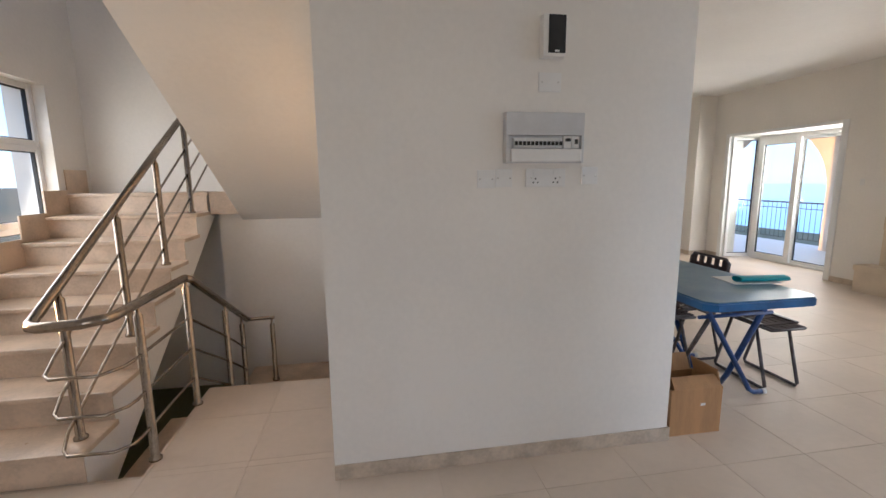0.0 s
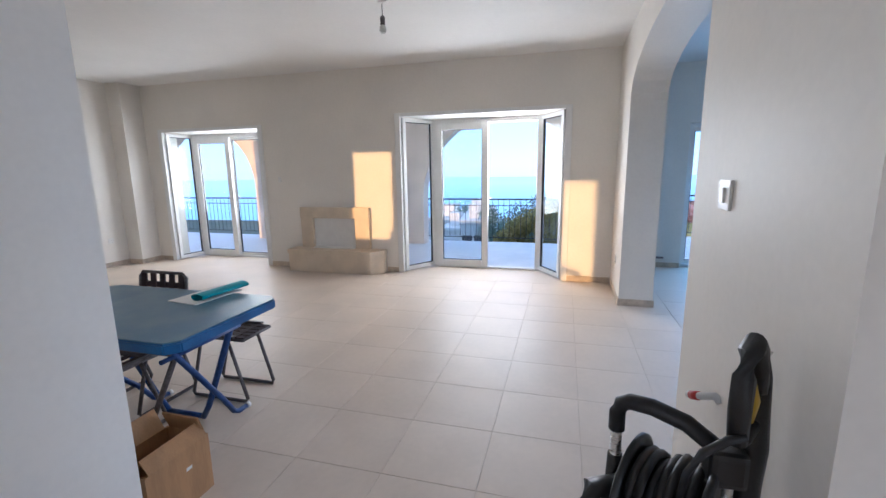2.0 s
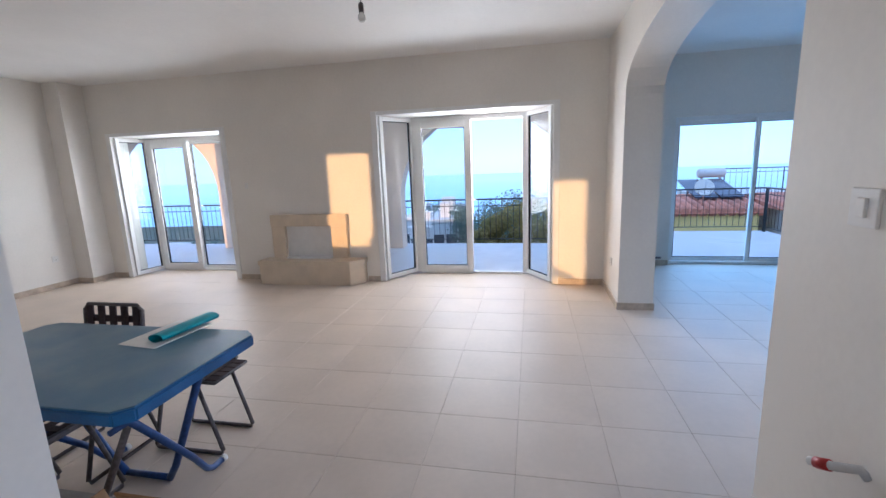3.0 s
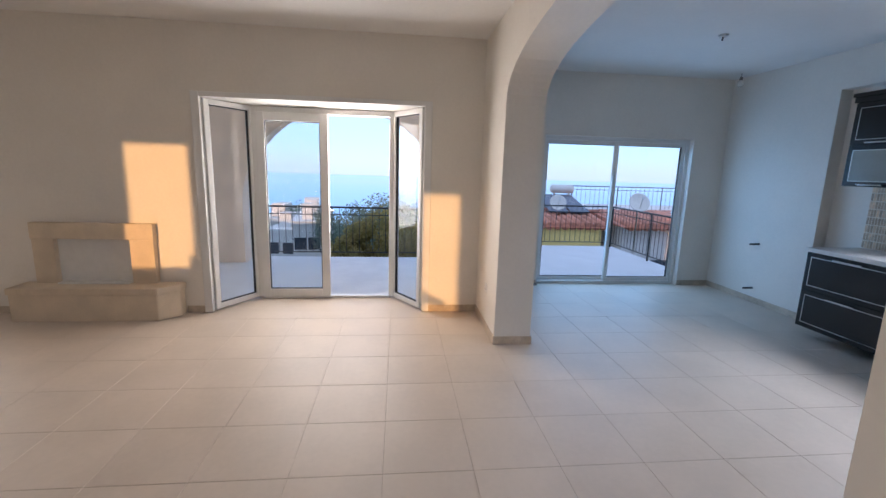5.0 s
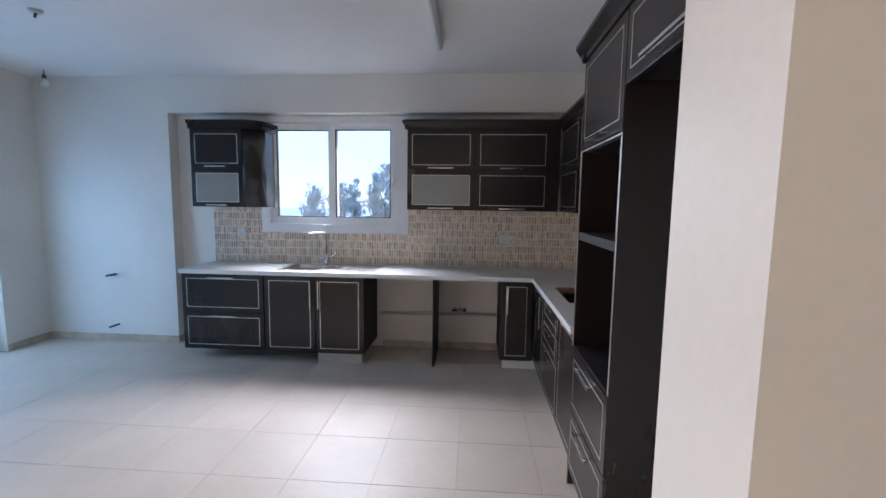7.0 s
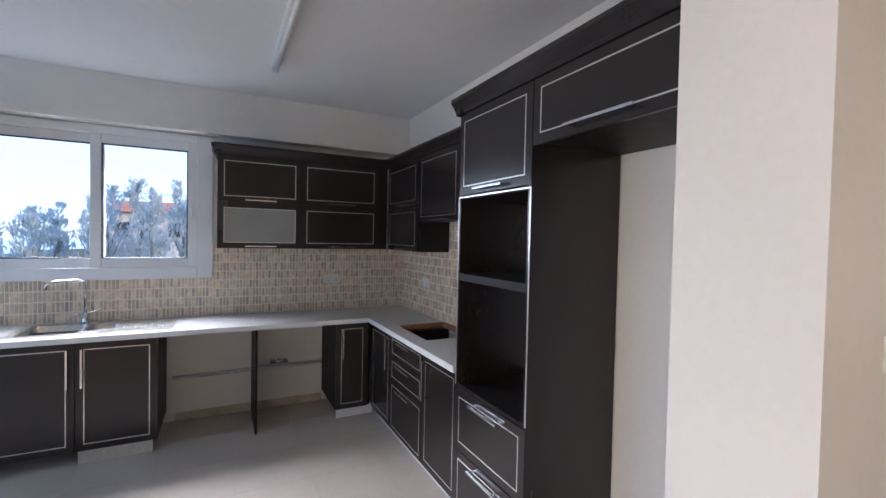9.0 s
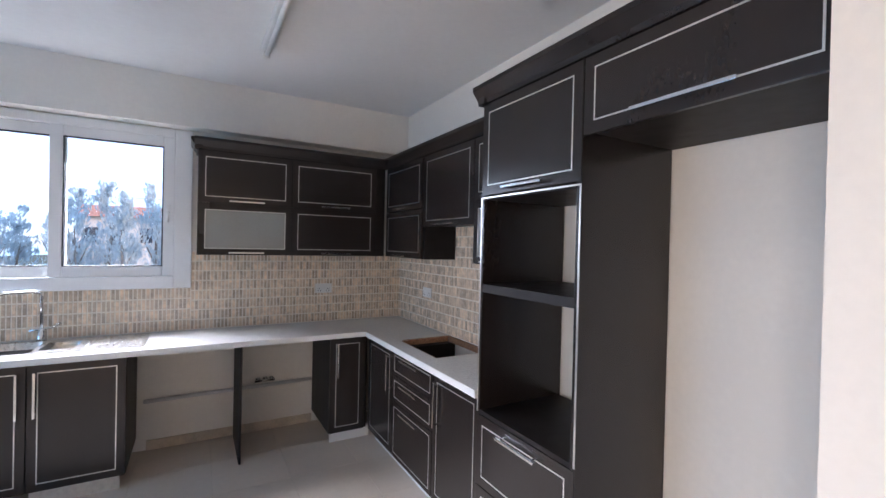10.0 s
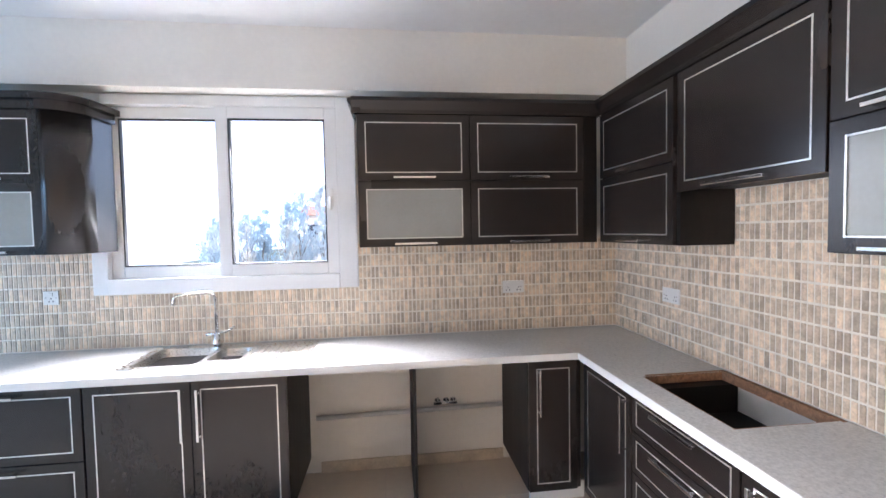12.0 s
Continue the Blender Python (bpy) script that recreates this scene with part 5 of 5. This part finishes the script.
rail_fence("terrace_railing", (10.08, 0.5), (10.08, 10.9), "black iron terrace railing before the sea view")
rail_fence("terrace_railing", (11.52, -3.42), (11.52, 0.4), "black iron terrace railing before the neighbour's roof")
rail_fence("terrace_railing", (8.5, -3.42), (11.46, -3.42), "black iron railing along the terrace side")


def arcade():
    y0, y1, top = 0.46, 11.0, 2.86
    prof = [(y0, -0.04), (y0, top), (y1, top), (y1, -0.04)]
    for ya, yb in ((7.85, 10.6), (4.45, 7.05), (0.55, 3.82)):
        c, r = (ya + yb) / 2, (yb - ya) / 2
        zs = 2.52 - r * 0.98
        prof += [(yb, -0.04)] + [(c + r * math.cos(radians(a)), zs + r * 0.98 * math.sin(radians(a))) for a in range(0, 181, 9)] + [(ya, -0.04)]
    return prism(prof, "x", 9.62, 9.94)


structure("wall_arcade", arcade(), RENDER, "peach rendered arcade with round arches")
structure("ceiling_veranda", boxes((XL + 0.31, 9.94, 0.46, 11.0, 2.865, 3.1)), HOUSEW, "plain rendered veranda roof")


# ---- ground, sea and far things ----
def hill_z(x, y):
    far = max(0.0, x - 12.0)
    z = -0.6 - 3.2 * (1 - math.exp(-far / 6.0)) - 104 * (1 - math.exp(-far / 420.0))
    z -= 2.5 * max(0.0, min(1.0, (-y - 4) / 12.0)) if x < 40 else 0
    if far > 10:
        z += (2.5 * math.sin(y * 0.03 + 1) + 1.6 * math.sin(x * 0.045 + y * 0.02)) * min(1, far / 80)
    if x < -4:
        z -= 0.01 * (-4 - x)
    return z


def ground():
    xs_ = [-2500, -900, -300, -120, -60, -30, -15, -6, 0, 6, 11, 13, 15, 17, 20, 24, 28, 34, 40, 50, 60, 75, 90, 110, 140, 180, 240, 320, 420, 560, 760]
    ys_ = [-2500, -1200, -700, -400, -250, -160, -110, -80, -60, -45, -34, -26, -20, -15, -11, -8, -5.5, -3.7, 0, 4, 8, 11.2, 15, 20, 27, 36, 48, 62, 80, 110, 150, 220, 320, 480, 800, 1400, 2600]
    bm = bmesh.new()
    g = [[bm.verts.new((x, y, hill_z(x, y))) for y in ys_] for x in xs_]
    for i in range(len(xs_) - 1):
        for j in range(len(ys_) - 1):
            f = bm.faces.new((g[i][j], g[i + 1][j], g[i + 1][j + 1], g[i][j + 1]))
            f.smooth = True
    return bm


structure("ground", ground(), SOIL, "dry scrub hillside falling to the sea")
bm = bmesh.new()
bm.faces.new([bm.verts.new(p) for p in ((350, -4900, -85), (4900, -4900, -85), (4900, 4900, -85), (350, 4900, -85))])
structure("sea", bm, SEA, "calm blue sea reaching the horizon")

rng_ = random.Random(4)


def crown(bm, c, r, squash, count, leaf):
    """Leaf clumps in an uneven crown: many small bent leaves about a few boughs."""
    lobes = [(Vector((rng_.uniform(-0.6, 0.6), rng_.uniform(-0.6, 0.6), rng_.uniform(-0.7, 0.8) * squash)) * r, rng_.uniform(0.35, 0.62) * r) for _ in range(9)]
    for k in range(count):
        lc, lr = lobes[k % len(lobes)]
        d = Vector((rng_.gauss(0, 1), rng_.gauss(0, 1), rng_.gauss(0, 1))).normalized()
        p = c + lc + d * lr * (0.55 + 0.5 * rng_.random())
        a = Vector((rng_.gauss(0, 1), rng_.gauss(0, 1), rng_.gauss(0, 1))).normalized()
        b = a.cross(d).normalized() if a.cross(d).length > 0.01 else Vector((1, 0, 0))
        s = leaf * rng_.uniform(0.6, 1.4)
        q = [bm.verts.new(p + v) for v in (-b * s, a * s * 0.7 + d * s * 0.3, b * s, -a * s * 0.7 + d * s * 0.2)]
        bm.faces.new(q)


def plume(bm, x, y, z0, z1, r, count, leaf):
    """A slim upright crown of feathery sprays with an uneven outline."""
    sprays = [(rng_.uniform(0, 6.28), rng_.uniform(0.0, 0.95), rng_.uniform(0.5, 1.15)) for _ in range(34)]
    for k in range(count):
        a, f, l = sprays[k % len(sprays)]
        f2 = min(1.0, max(0.0, f + rng_.gauss(0.04, 0.035)))
        w = r * l * (0.25 + 0.9 * (1 - f) ** 0.8) * rng_.random() ** 0.7
        aa = a + rng_.gauss(0, 0.35)
        p = Vector((x + w * math.cos(aa), y + w * math.sin(aa), z0 + (z1 - z0) * (f2 + 0.06 * w / r)))
        u = Vector((math.cos(aa) * 0.4 + rng_.gauss(0, 0.3), math.sin(aa) * 0.4 + rng_.gauss(0, 0.3), 1)).normalized()
        v = u.cross(Vector((rng_.gauss(0, 1), rng_.gauss(0, 1), 0.2))).normalized()
        s = leaf * rng_.uniform(0.6, 1.5)
        bm.faces.new([bm.verts.new(q) for q in (p - u * s * 1.5, p + v * s * 0.5, p + u * s * 1.5, p - v * s * 0.5)])


def tree(x, y, h, r, squash=1.0, mat=None, label="green broadleaf tree on the hillside", count=500, leaf=None, group="hillside trees"):
    z = hill_z(x, y)
    t = thing("tree", (x, y, z), label, "tree", group)
    lean = rng_.uniform(-0.2, 0.2)
    part("trunk", bar([(x, y, z - 0.2), (x + lean * 0.4, y, z + h * 0.3), (x + lean, y + lean * 0.5, z + h * 0.75)], [0.045 * r + 0.05, 0.035 * r + 0.04, 0.02], 8), BARK, t)
    for k in range(4):
        a = k * 1.7 + lean * 9
        part("limb", bar([(x + lean * 0.5, y, z + h * (0.35 + 0.08 * k)), (x + 0.45 * r * math.cos(a), y + 0.45 * r * math.sin(a), z + h * (0.55 + 0.08 * k))], [0.05, 0.015], 6), BARK, t)
    bm = bmesh.new()
    if squash > 2:
        plume(bm, x, y, z + h * 0.2, z + h, r, count, leaf)
    else:
        crown(bm, Vector((x, y, z + h - r * squash * 0.8)), r, squash, count, leaf or r * 0.13)
    part("crown", bm, mat or LEAF, t)
    return t


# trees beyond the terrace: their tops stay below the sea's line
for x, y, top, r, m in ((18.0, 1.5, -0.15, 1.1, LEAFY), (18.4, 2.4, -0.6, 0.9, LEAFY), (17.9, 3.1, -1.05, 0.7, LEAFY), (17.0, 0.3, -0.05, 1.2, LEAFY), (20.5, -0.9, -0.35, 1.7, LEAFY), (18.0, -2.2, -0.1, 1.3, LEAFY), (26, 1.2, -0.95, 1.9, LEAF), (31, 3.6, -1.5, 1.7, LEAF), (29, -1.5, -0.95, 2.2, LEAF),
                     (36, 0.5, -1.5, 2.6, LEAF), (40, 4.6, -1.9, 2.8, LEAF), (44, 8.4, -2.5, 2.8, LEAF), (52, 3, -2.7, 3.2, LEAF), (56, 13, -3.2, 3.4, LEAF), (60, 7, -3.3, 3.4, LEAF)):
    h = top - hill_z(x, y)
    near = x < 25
    tree(x, y, h, r, mat=m, label="bushy tree below the terrace, leaves tinted as if sunlit" if near else "dark green tree on the slope below", count=4200 if near else 3000, leaf=0.05 if near else r * 0.036)
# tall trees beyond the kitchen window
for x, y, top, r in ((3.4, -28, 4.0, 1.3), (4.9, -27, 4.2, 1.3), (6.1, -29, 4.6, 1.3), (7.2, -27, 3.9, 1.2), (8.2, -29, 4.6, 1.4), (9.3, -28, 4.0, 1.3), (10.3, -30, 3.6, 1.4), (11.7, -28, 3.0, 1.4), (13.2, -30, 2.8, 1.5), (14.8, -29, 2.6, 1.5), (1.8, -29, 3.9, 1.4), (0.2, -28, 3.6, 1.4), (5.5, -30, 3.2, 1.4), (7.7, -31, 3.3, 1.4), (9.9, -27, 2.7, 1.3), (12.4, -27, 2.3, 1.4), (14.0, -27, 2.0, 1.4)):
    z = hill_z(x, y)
    tree(x, y, top - z, r, squash=2.4, mat=LEAFP, label="tall slim tree beyond the kitchen window, paled by painted haze", count=1500, leaf=0.08, group="tall trees by the kitchen")


def far_woods():
    bm = bmesh.new()
    r2 = random.Random(9)
    for _ in range(1500):
        d = r2.uniform(60, 420) ** 1.0
        a = radians(r2.uniform(-32, 62))
        x, y = d * math.cos(a), d * math.sin(a)
        z = hill_z(x, y)
        s = r2.uniform(1.6, 4.0)
        for _k in range(9):
            c = Vector((x + r2.gauss(0, s * 0.5), y + r2.gauss(0, s * 0.5), z + s * r2.uniform(0.2, 1.0)))
            n = Vector((r2.gauss(-0.6, 0.6), r2.gauss(0, 0.8), r2.gauss(0.5, 0.5))).normalized()
            a1 = n.orthogonal().normalized() * s * r2.uniform(0.3, 0.6)
            b1 = n.cross(a1)
            bm.faces.new([bm.verts.new(c + v) for v in (a1, b1, -a1, -b1 * 0.7)])
    return bm


tagged(part("far_woods", far_woods(), LEAF), "dark scrub woods covering the far slope", "woods", kind="stuff")


def house(x, y, w, d, h, turn, label, mat, storeys=2, base=None):
    z = hill_z(x, y) - 1.0 if base is None else base
    hs = thing("house", (0, 0, 0), label, "house", "white houses on the slope")
    part("wall", boxes((-w / 2, w / 2, -d / 2, d / 2, 0, h)), mat, hs)
    part("roof", boxes((-w / 2 - 0.2, w / 2 + 0.2, -d / 2 - 0.2, d / 2 + 0.2, h, h + 0.35)), mat, hs)
    part("roof_hut", boxes((-w * 0.2, w * 0.1, -d * 0.2, d * 0.2, h + 0.35, h + 1.9)), mat, hs)
    n = max(2, int(d / 3))
    for s in range(storeys):
        for k in range(n):
            yy = -d / 2 + d * (k + 0.5) / n
            zz = h * (s + 0.35) / storeys
            win = part("window", boxes((-w / 2 - 0.05, -w / 2 + 0.05, yy - 0.55, yy + 0.55, zz, zz + 1.2)), DARKWIN, hs)
            part("frame", boxes((-w / 2 - 0.09, -w / 2 - 0.05, yy - 0.65, yy - 0.55, zz - 0.1, zz + 1.3), (-w / 2 - 0.09, -w / 2 - 0.05, yy + 0.55, yy + 0.65, zz - 0.1, zz + 1.3), (-w / 2 - 0.09, -w / 2 - 0.05, yy - 0.55, yy + 0.55, zz - 0.1, zz)), HOUSEW, win)
    hs.matrix_basis = pose(x, y, z, 0, 0, turn)
    return hs


for x, y, w, d, h, t in ((48, 10.5, 5, 2.6, 7.6, 8), (51, 13.2, 5, 3.0, 7.0, -6), (55, 11.4, 6, 3.0, 9.0, 6), (58, 15.5, 8, 4, 9.0, -6), (66, 13.5, 9, 5, 11.0, 10), (78, 19, 9, 8, 7, 0), (60, 42, 9, 9, 6, 12), (74, 55, 9, 10, 6, -8), (95, 62, 10, 10, 7, 5), (110, 85, 10, 11, 7, 14), (58, 55, 8, 9, 5, 0),
                    (130, 20, 10, 10, 10, 4), (150, 8, 11, 11, 11, 9), (170, 2, 10, 12, 12, -3), (120, 110, 10, 10, 7, 0), (160, 130, 11, 11, 8, 8)):
    house(x, y, w, d, h, t, "white flat-roofed house on the slope below", HOUSEW)


# ---- the neighbour's house beyond the kitchen terrace ----
def tiled_roof(name_parent, x0, x1, y0, y1, ze, zr, axis):
    """Two pitches of rounded clay tiles."""
    bm = bmesh.new()
    step = 0.24
    if axis == "y":
        mid = (x0 + x1) / 2
        n = int((y1 - y0) / step)
        for k in range(n):
            y = y0 + step * (k + 0.5)
            for xa in (x0, x1):
                tube(bm, [(xa, y, ze), (mid, y, zr)], step * 0.52, 6)
    return part("roof_tiles", bm, ROOFT, name_parent, "rows of rounded red clay tiles")


nh = thing("neighbour_house", (18.0, -3.5, -4.6), "yellow rendered house with red clay roof and solar panels", "house")
part("wall", boxes((14.6, 22.0, -4.75, -2.3, -5.2, 0.0)), YWALL, nh)
part("roof", prism([(14.45, 0.002), (18.2, 0.002), (16.3, 0.29)], "y", -4.9, -2.1), ROOFT, nh)
tiled_roof(nh, 14.5, 18.2, -4.9, -2.1, 0.03, 0.31, "y")
for y in (-4.6, -3.2):
    win = part("window", boxes((14.56, 14.62, y, y + 0.8, -2.0, -0.9)), DARKWIN, nh)
    part("frame", boxes((14.54, 14.56, y - 0.08, y, -2.08, -0.82), (14.54, 14.56, y + 0.8, y + 0.88, -2.08, -0.82)), HOUSEW, win)
nh2 = thing("neighbour_house", (18.0, -8.5, -5), "pale rendered house with red clay roof", "house")
part("wall", boxes((14.2, 23.0, -13.0, -5.2, -5.4, 0.10)), GWALL, nh2)
part("roof", prism([(13.8, 0.102), (17.6, 0.102), (15.7, 0.33)], "y", -13.3, -5.0), ROOFT, nh2)
tiled_roof(nh2, 13.85, 17.6, -13.3, -5.0, 0.12, 0.35, "y")
for y in (-11.5, -9.0, -7.0):
    win = part("window", boxes((14.16, 14.22, y, y + 0.9, -2.1, -0.9)), DARKWIN, nh2)
    part("frame", boxes((14.14, 14.16, y - 0.08, y, -2.18, -0.82), (14.14, 14.16, y + 0.9, y + 0.98, -2.18, -0.82)), HOUSEW, win)
for y0_, y1_ in ((-4.75, -4.12), (-4.06, -3.43)):
    sp_ = thing("solar_panel", (16.3, (y0_ + y1_) / 2, 0.45), "dark glass solar panel on the red roof", "solar panel", "roof solar panels")
    part("glass", prism([(15.5, 0.34), (17.2, 0.78), (17.2, 0.82), (15.5, 0.38)], "y", y0_, y1_), SOLAR, sp_)
    part("stand", bar([(17.1, (y0_ + y1_) / 2, 0.15), (17.1, (y0_ + y1_) / 2, 0.77)], 0.03, 6), STEEL, sp_)
wt = thing("water_tank", (17.6, -4.6, 0.65), "pale cylindrical water tank on the roof", "tank")
part("tank", lathe(bmesh.new(), [((17.6, -5.0, 1.0), 0.10), ((17.6, -4.96, 1.0), 0.15), ((17.6, -4.2, 1.0), 0.15), ((17.6, -4.16, 1.0), 0.10)], 16), HOUSEW, wt)
for y in (-4.85, -4.3):
    part("stand", bar([(17.6, y, 0.10), (17.6, y, 0.90)], 0.04, 6), STEEL, wt)
rail_fence("roof_railing", (18.4, -12.6), (18.4, -5.3), "dark railing on the neighbour's roof terrace", base=0.10, h=1.0, n=40, group="roof railings")


def dish(x, y, z, r, foot):
    d = thing("satellite_dish", (x, y, foot), "white satellite dish on a short mast", "satellite dish", "satellite dishes")
    n = Vector((-0.82, 0.15, 0.45)).normalized()
    c = Vector((x, y, z))
    bm = bmesh.new()
    rows = [[bm.verts.new(q) for q in ring(c - n * (0.16 * r * (1 - (f * f))), n, max(r * f, 0.004), 20)] for f in (0.02, 0.4, 0.7, 0.9, 1.0)]
    rows += [[bm.verts.new(q) for q in ring(c - n * (0.16 * r * (1 - (f * f)) + 0.015), n, max(r * f, 0.004), 20)] for f in (1.0, 0.7, 0.02)]
    for A_, B_ in zip(rows, rows[1:]):
        for k in range(20):
            f = bm.faces.new((A_[k], A_[(k + 1) % 20], B_[(k + 1) % 20], B_[k]))
            f.smooth = True
    part("reflector", bm, HOUSEW, d)
    part("arm", bar([c - Vector((0, 0, r * 0.9)), c + n * r * 0.9], 0.012, 6), STEEL, d)
    part("receiver", lathe(bmesh.new(), [(tuple(c + n * r * 0.88), 0.03), (tuple(c + n * r * 1.0), 0.035)], 8), GREYP, d)
    part("mast", bar([c - n * 0.06, c - n * 0.1 - Vector((0, 0, 0.1)), (c.x - n.x * 0.1, c.y - n.y * 0.1, foot)], 0.02, 6), STEEL, d)
    return d


dish(14.9, -3.45, 0.70, 0.25, 0.05)
dish(11.9, -4.27, 0.95, 0.235, -0.75)


# ---- mosaic splashback: small stone strips on the two tiled walls ----
def mosaic(runs, along, other, sign):
    """Strips 18 mm wide and 66 mm high; the first three hundred are parts, the rest one joined part."""
    sw_, sh_, g, gv = 0.0185, 0.0665, 0.010, 0.0085
    singles, rest = [], bmesh.new()
    r3 = random.Random(11)
    for a0, a1, z0, z1 in runs:
        nz = max(1, round((z1 - z0) / (sh_ + g)))
        dz = (z1 - z0) / nz
        na = max(1, round((a1 - a0) / (sw_ + gv)))
        da = (a1 - a0) / na
        for j in range(nz):
            for i in range(na):
                u0, w0 = a0 + i * da + gv / 2, z0 + j * dz + g / 2
                d = 0.0032 + r3.uniform(0, 0.0012)
                q = (u0, u0 + da - gv, w0, w0 + dz - g, d)
                if along == "x" and a0 < 2.3 and u0 < 3.18 and j < 8:
                    singles.append(q)
                elif along == "x":
                    box(rest, q[0], q[1], other, other + sign * (0.006 + d), q[2], q[3])
                else:
                    box(rest, other, other + sign * (0.006 + d), q[0], q[1], q[2], q[3])
    return rest, singles


CT = 0.912
back_runs = [(2.205, KW[0] - 0.09, CT, 1.54), (KW[0] - 0.09, KW[1] + 0.06, CT, 1.25), (KW[1] + 0.06, 6.20, CT, 1.54)]
side_runs = [(YB + 0.012, -2.27, CT, 1.54), (-2.27, -1.585, CT, 1.78), (-1.585, -1.137, CT, 1.54)]


def splash(name, runs, along, other, label):
    bm = bmesh.new()
    for a0, a1, z0, z1 in runs:
        if along == "x":
            box(bm, a0, a1, other, other + 0.006, z0, z1)
        else:
            box(bm, other, other + 0.006, a0, a1, z0, z1)
    s = structure(name, bm, MGROUT, label)
    rest_, singles = mosaic(runs, along, other, 1)
    tagged(part("mosaic_rest", rest_, MOSAIC, s, "small brown and cream stone strips"), kind="stuff")
    one = None
    for u0, u1, w0, w1, d in singles:
        if one is None:
            bm = boxes((0, u1 - u0, 0, 0.0098, 0, w1 - w0))
            one = bpy.data.meshes.new("mosaic_strip")
            bmesh.ops.recalc_face_normals(bm, faces=bm.faces[:])
            bm.to_mesh(one)
            bm.free()
            one.materials.append(MOSAIC)
        ob = new("mosaic_strip", one)
        ob.location, ob.parent = (u0, other, w0), s
    return s


splash("splashback_south", back_runs, "x", YB, "beige and brown stone mosaic splashback")
splash("splashback_west", side_runs, "y", XR, "beige and brown stone mosaic splashback")


# ---- floor tiles ----
floor = thing("floor", (0, 0, 0), "glossy beige marble-look floor tiles with thin dark joints", "floor", kind="structure")
PX, PY, T = 5.79, -0.045, 0.48


def floor_cells():
    out = []
    for i in range(-20, 8):
        for j in range(-10, 20):
            xa, ya = PX + i * T, PY + j * T
            for ax0, ax1, ay0, ay1 in (((XW, XR, -1.5, 0.435), (XW, 0.51, 0.435, 2.785), (0.51, 2.43, 0.435, 2.835), (-0.47, XPL, 2.785, 3.75), (XPL + 0.2, XL, 2.835, YN), (2.43, XL, 0.435, 2.835), (XR, XK, YB, 0.435))):
                x0_, x1_ = max(xa, ax0), min(xa + T, ax1)
                y0_, y1_ = max(ya, ay0), min(ya + T, ay1)
                if x1_ - x0_ > 0.01 and y1_ - y0_ > 0.01:
                    out.append((x0_, x1_, y0_, y1_))
    return out


tile_mesh = {}
count = 0
rest = bmesh.new()
J = 0.0008
for x0_, x1_, y0_, y1_ in floor_cells():
    w, d = round(x1_ - x0_, 3), round(y1_ - y0_, 3)
    near = 1.5 < x0_ < 6.6 and -3.4 < y0_ < 3.4
    if near and count < 290:
        count += 1
        key = (w, d)
        if key not in tile_mesh:
            bm = bmesh.new()
            e = 0.0015
            lo = [bm.verts.new(p) for p in ((J, J, -0.012), (w - J, J, -0.012), (w - J, d - J, -0.012), (J, d - J, -0.012))]
            mi = [bm.verts.new(p) for p in ((J, J, -e), (w - J, J, -e), (w - J, d - J, -e), (J, d - J, -e))]
            hi = [bm.verts.new(p) for p in ((J + e, J + e, 0), (w - J - e, J + e, 0), (w - J - e, d - J - e, 0), (J + e, d - J - e, 0))]
            for A_, B_ in ((lo, mi), (mi, hi)):
                for k in range(4):
                    bm.faces.new((A_[k], A_[(k + 1) % 4], B_[(k + 1) % 4], B_[k]))
            bm.faces.new(hi)
            me = bpy.data.meshes.new("tile")
            bm.to_mesh(me)
            bm.free()
            me.materials.append(TILE)
            tile_mesh[key] = me
        ob = new("tile", tile_mesh[key])
        ob.location = (x0_, y0_, 0)
        ob.parent = floor
    else:
        box(rest, x0_ + J, x1_ - J, y0_ + J, y1_ - J, -0.012, 0)
tagged(part("tiles_beyond", rest, TILE, floor), kind="stuff")


# ---- house behind the tall trees ----
rh = thing("house", (9, -54, hill_z(9, -54)), "pale house with a red roof behind the tall trees", "house")
part("wall", boxes((4.5, 13.5, -58, -50, -5, 3.6)), HOUSEW, rh)
part("roof", prism([(-49.4, 3.6), (-58.6, 3.6), (-54, 4.9)], "x", 4.0, 14.0), ROOFT, rh)
for x in (6.0, 8.2, 10.4, 12.4):
    part("window", boxes((x - 0.5, x + 0.5, -50.05, -49.95, 1.2, 2.6)), DARKWIN, rh)
rail_fence("roof_railing", (4.6, -49.95), (13.4, -49.95), "thin railing on the roof terrace behind the trees", base=3.6, h=1.9, n=40, group="roof railings")
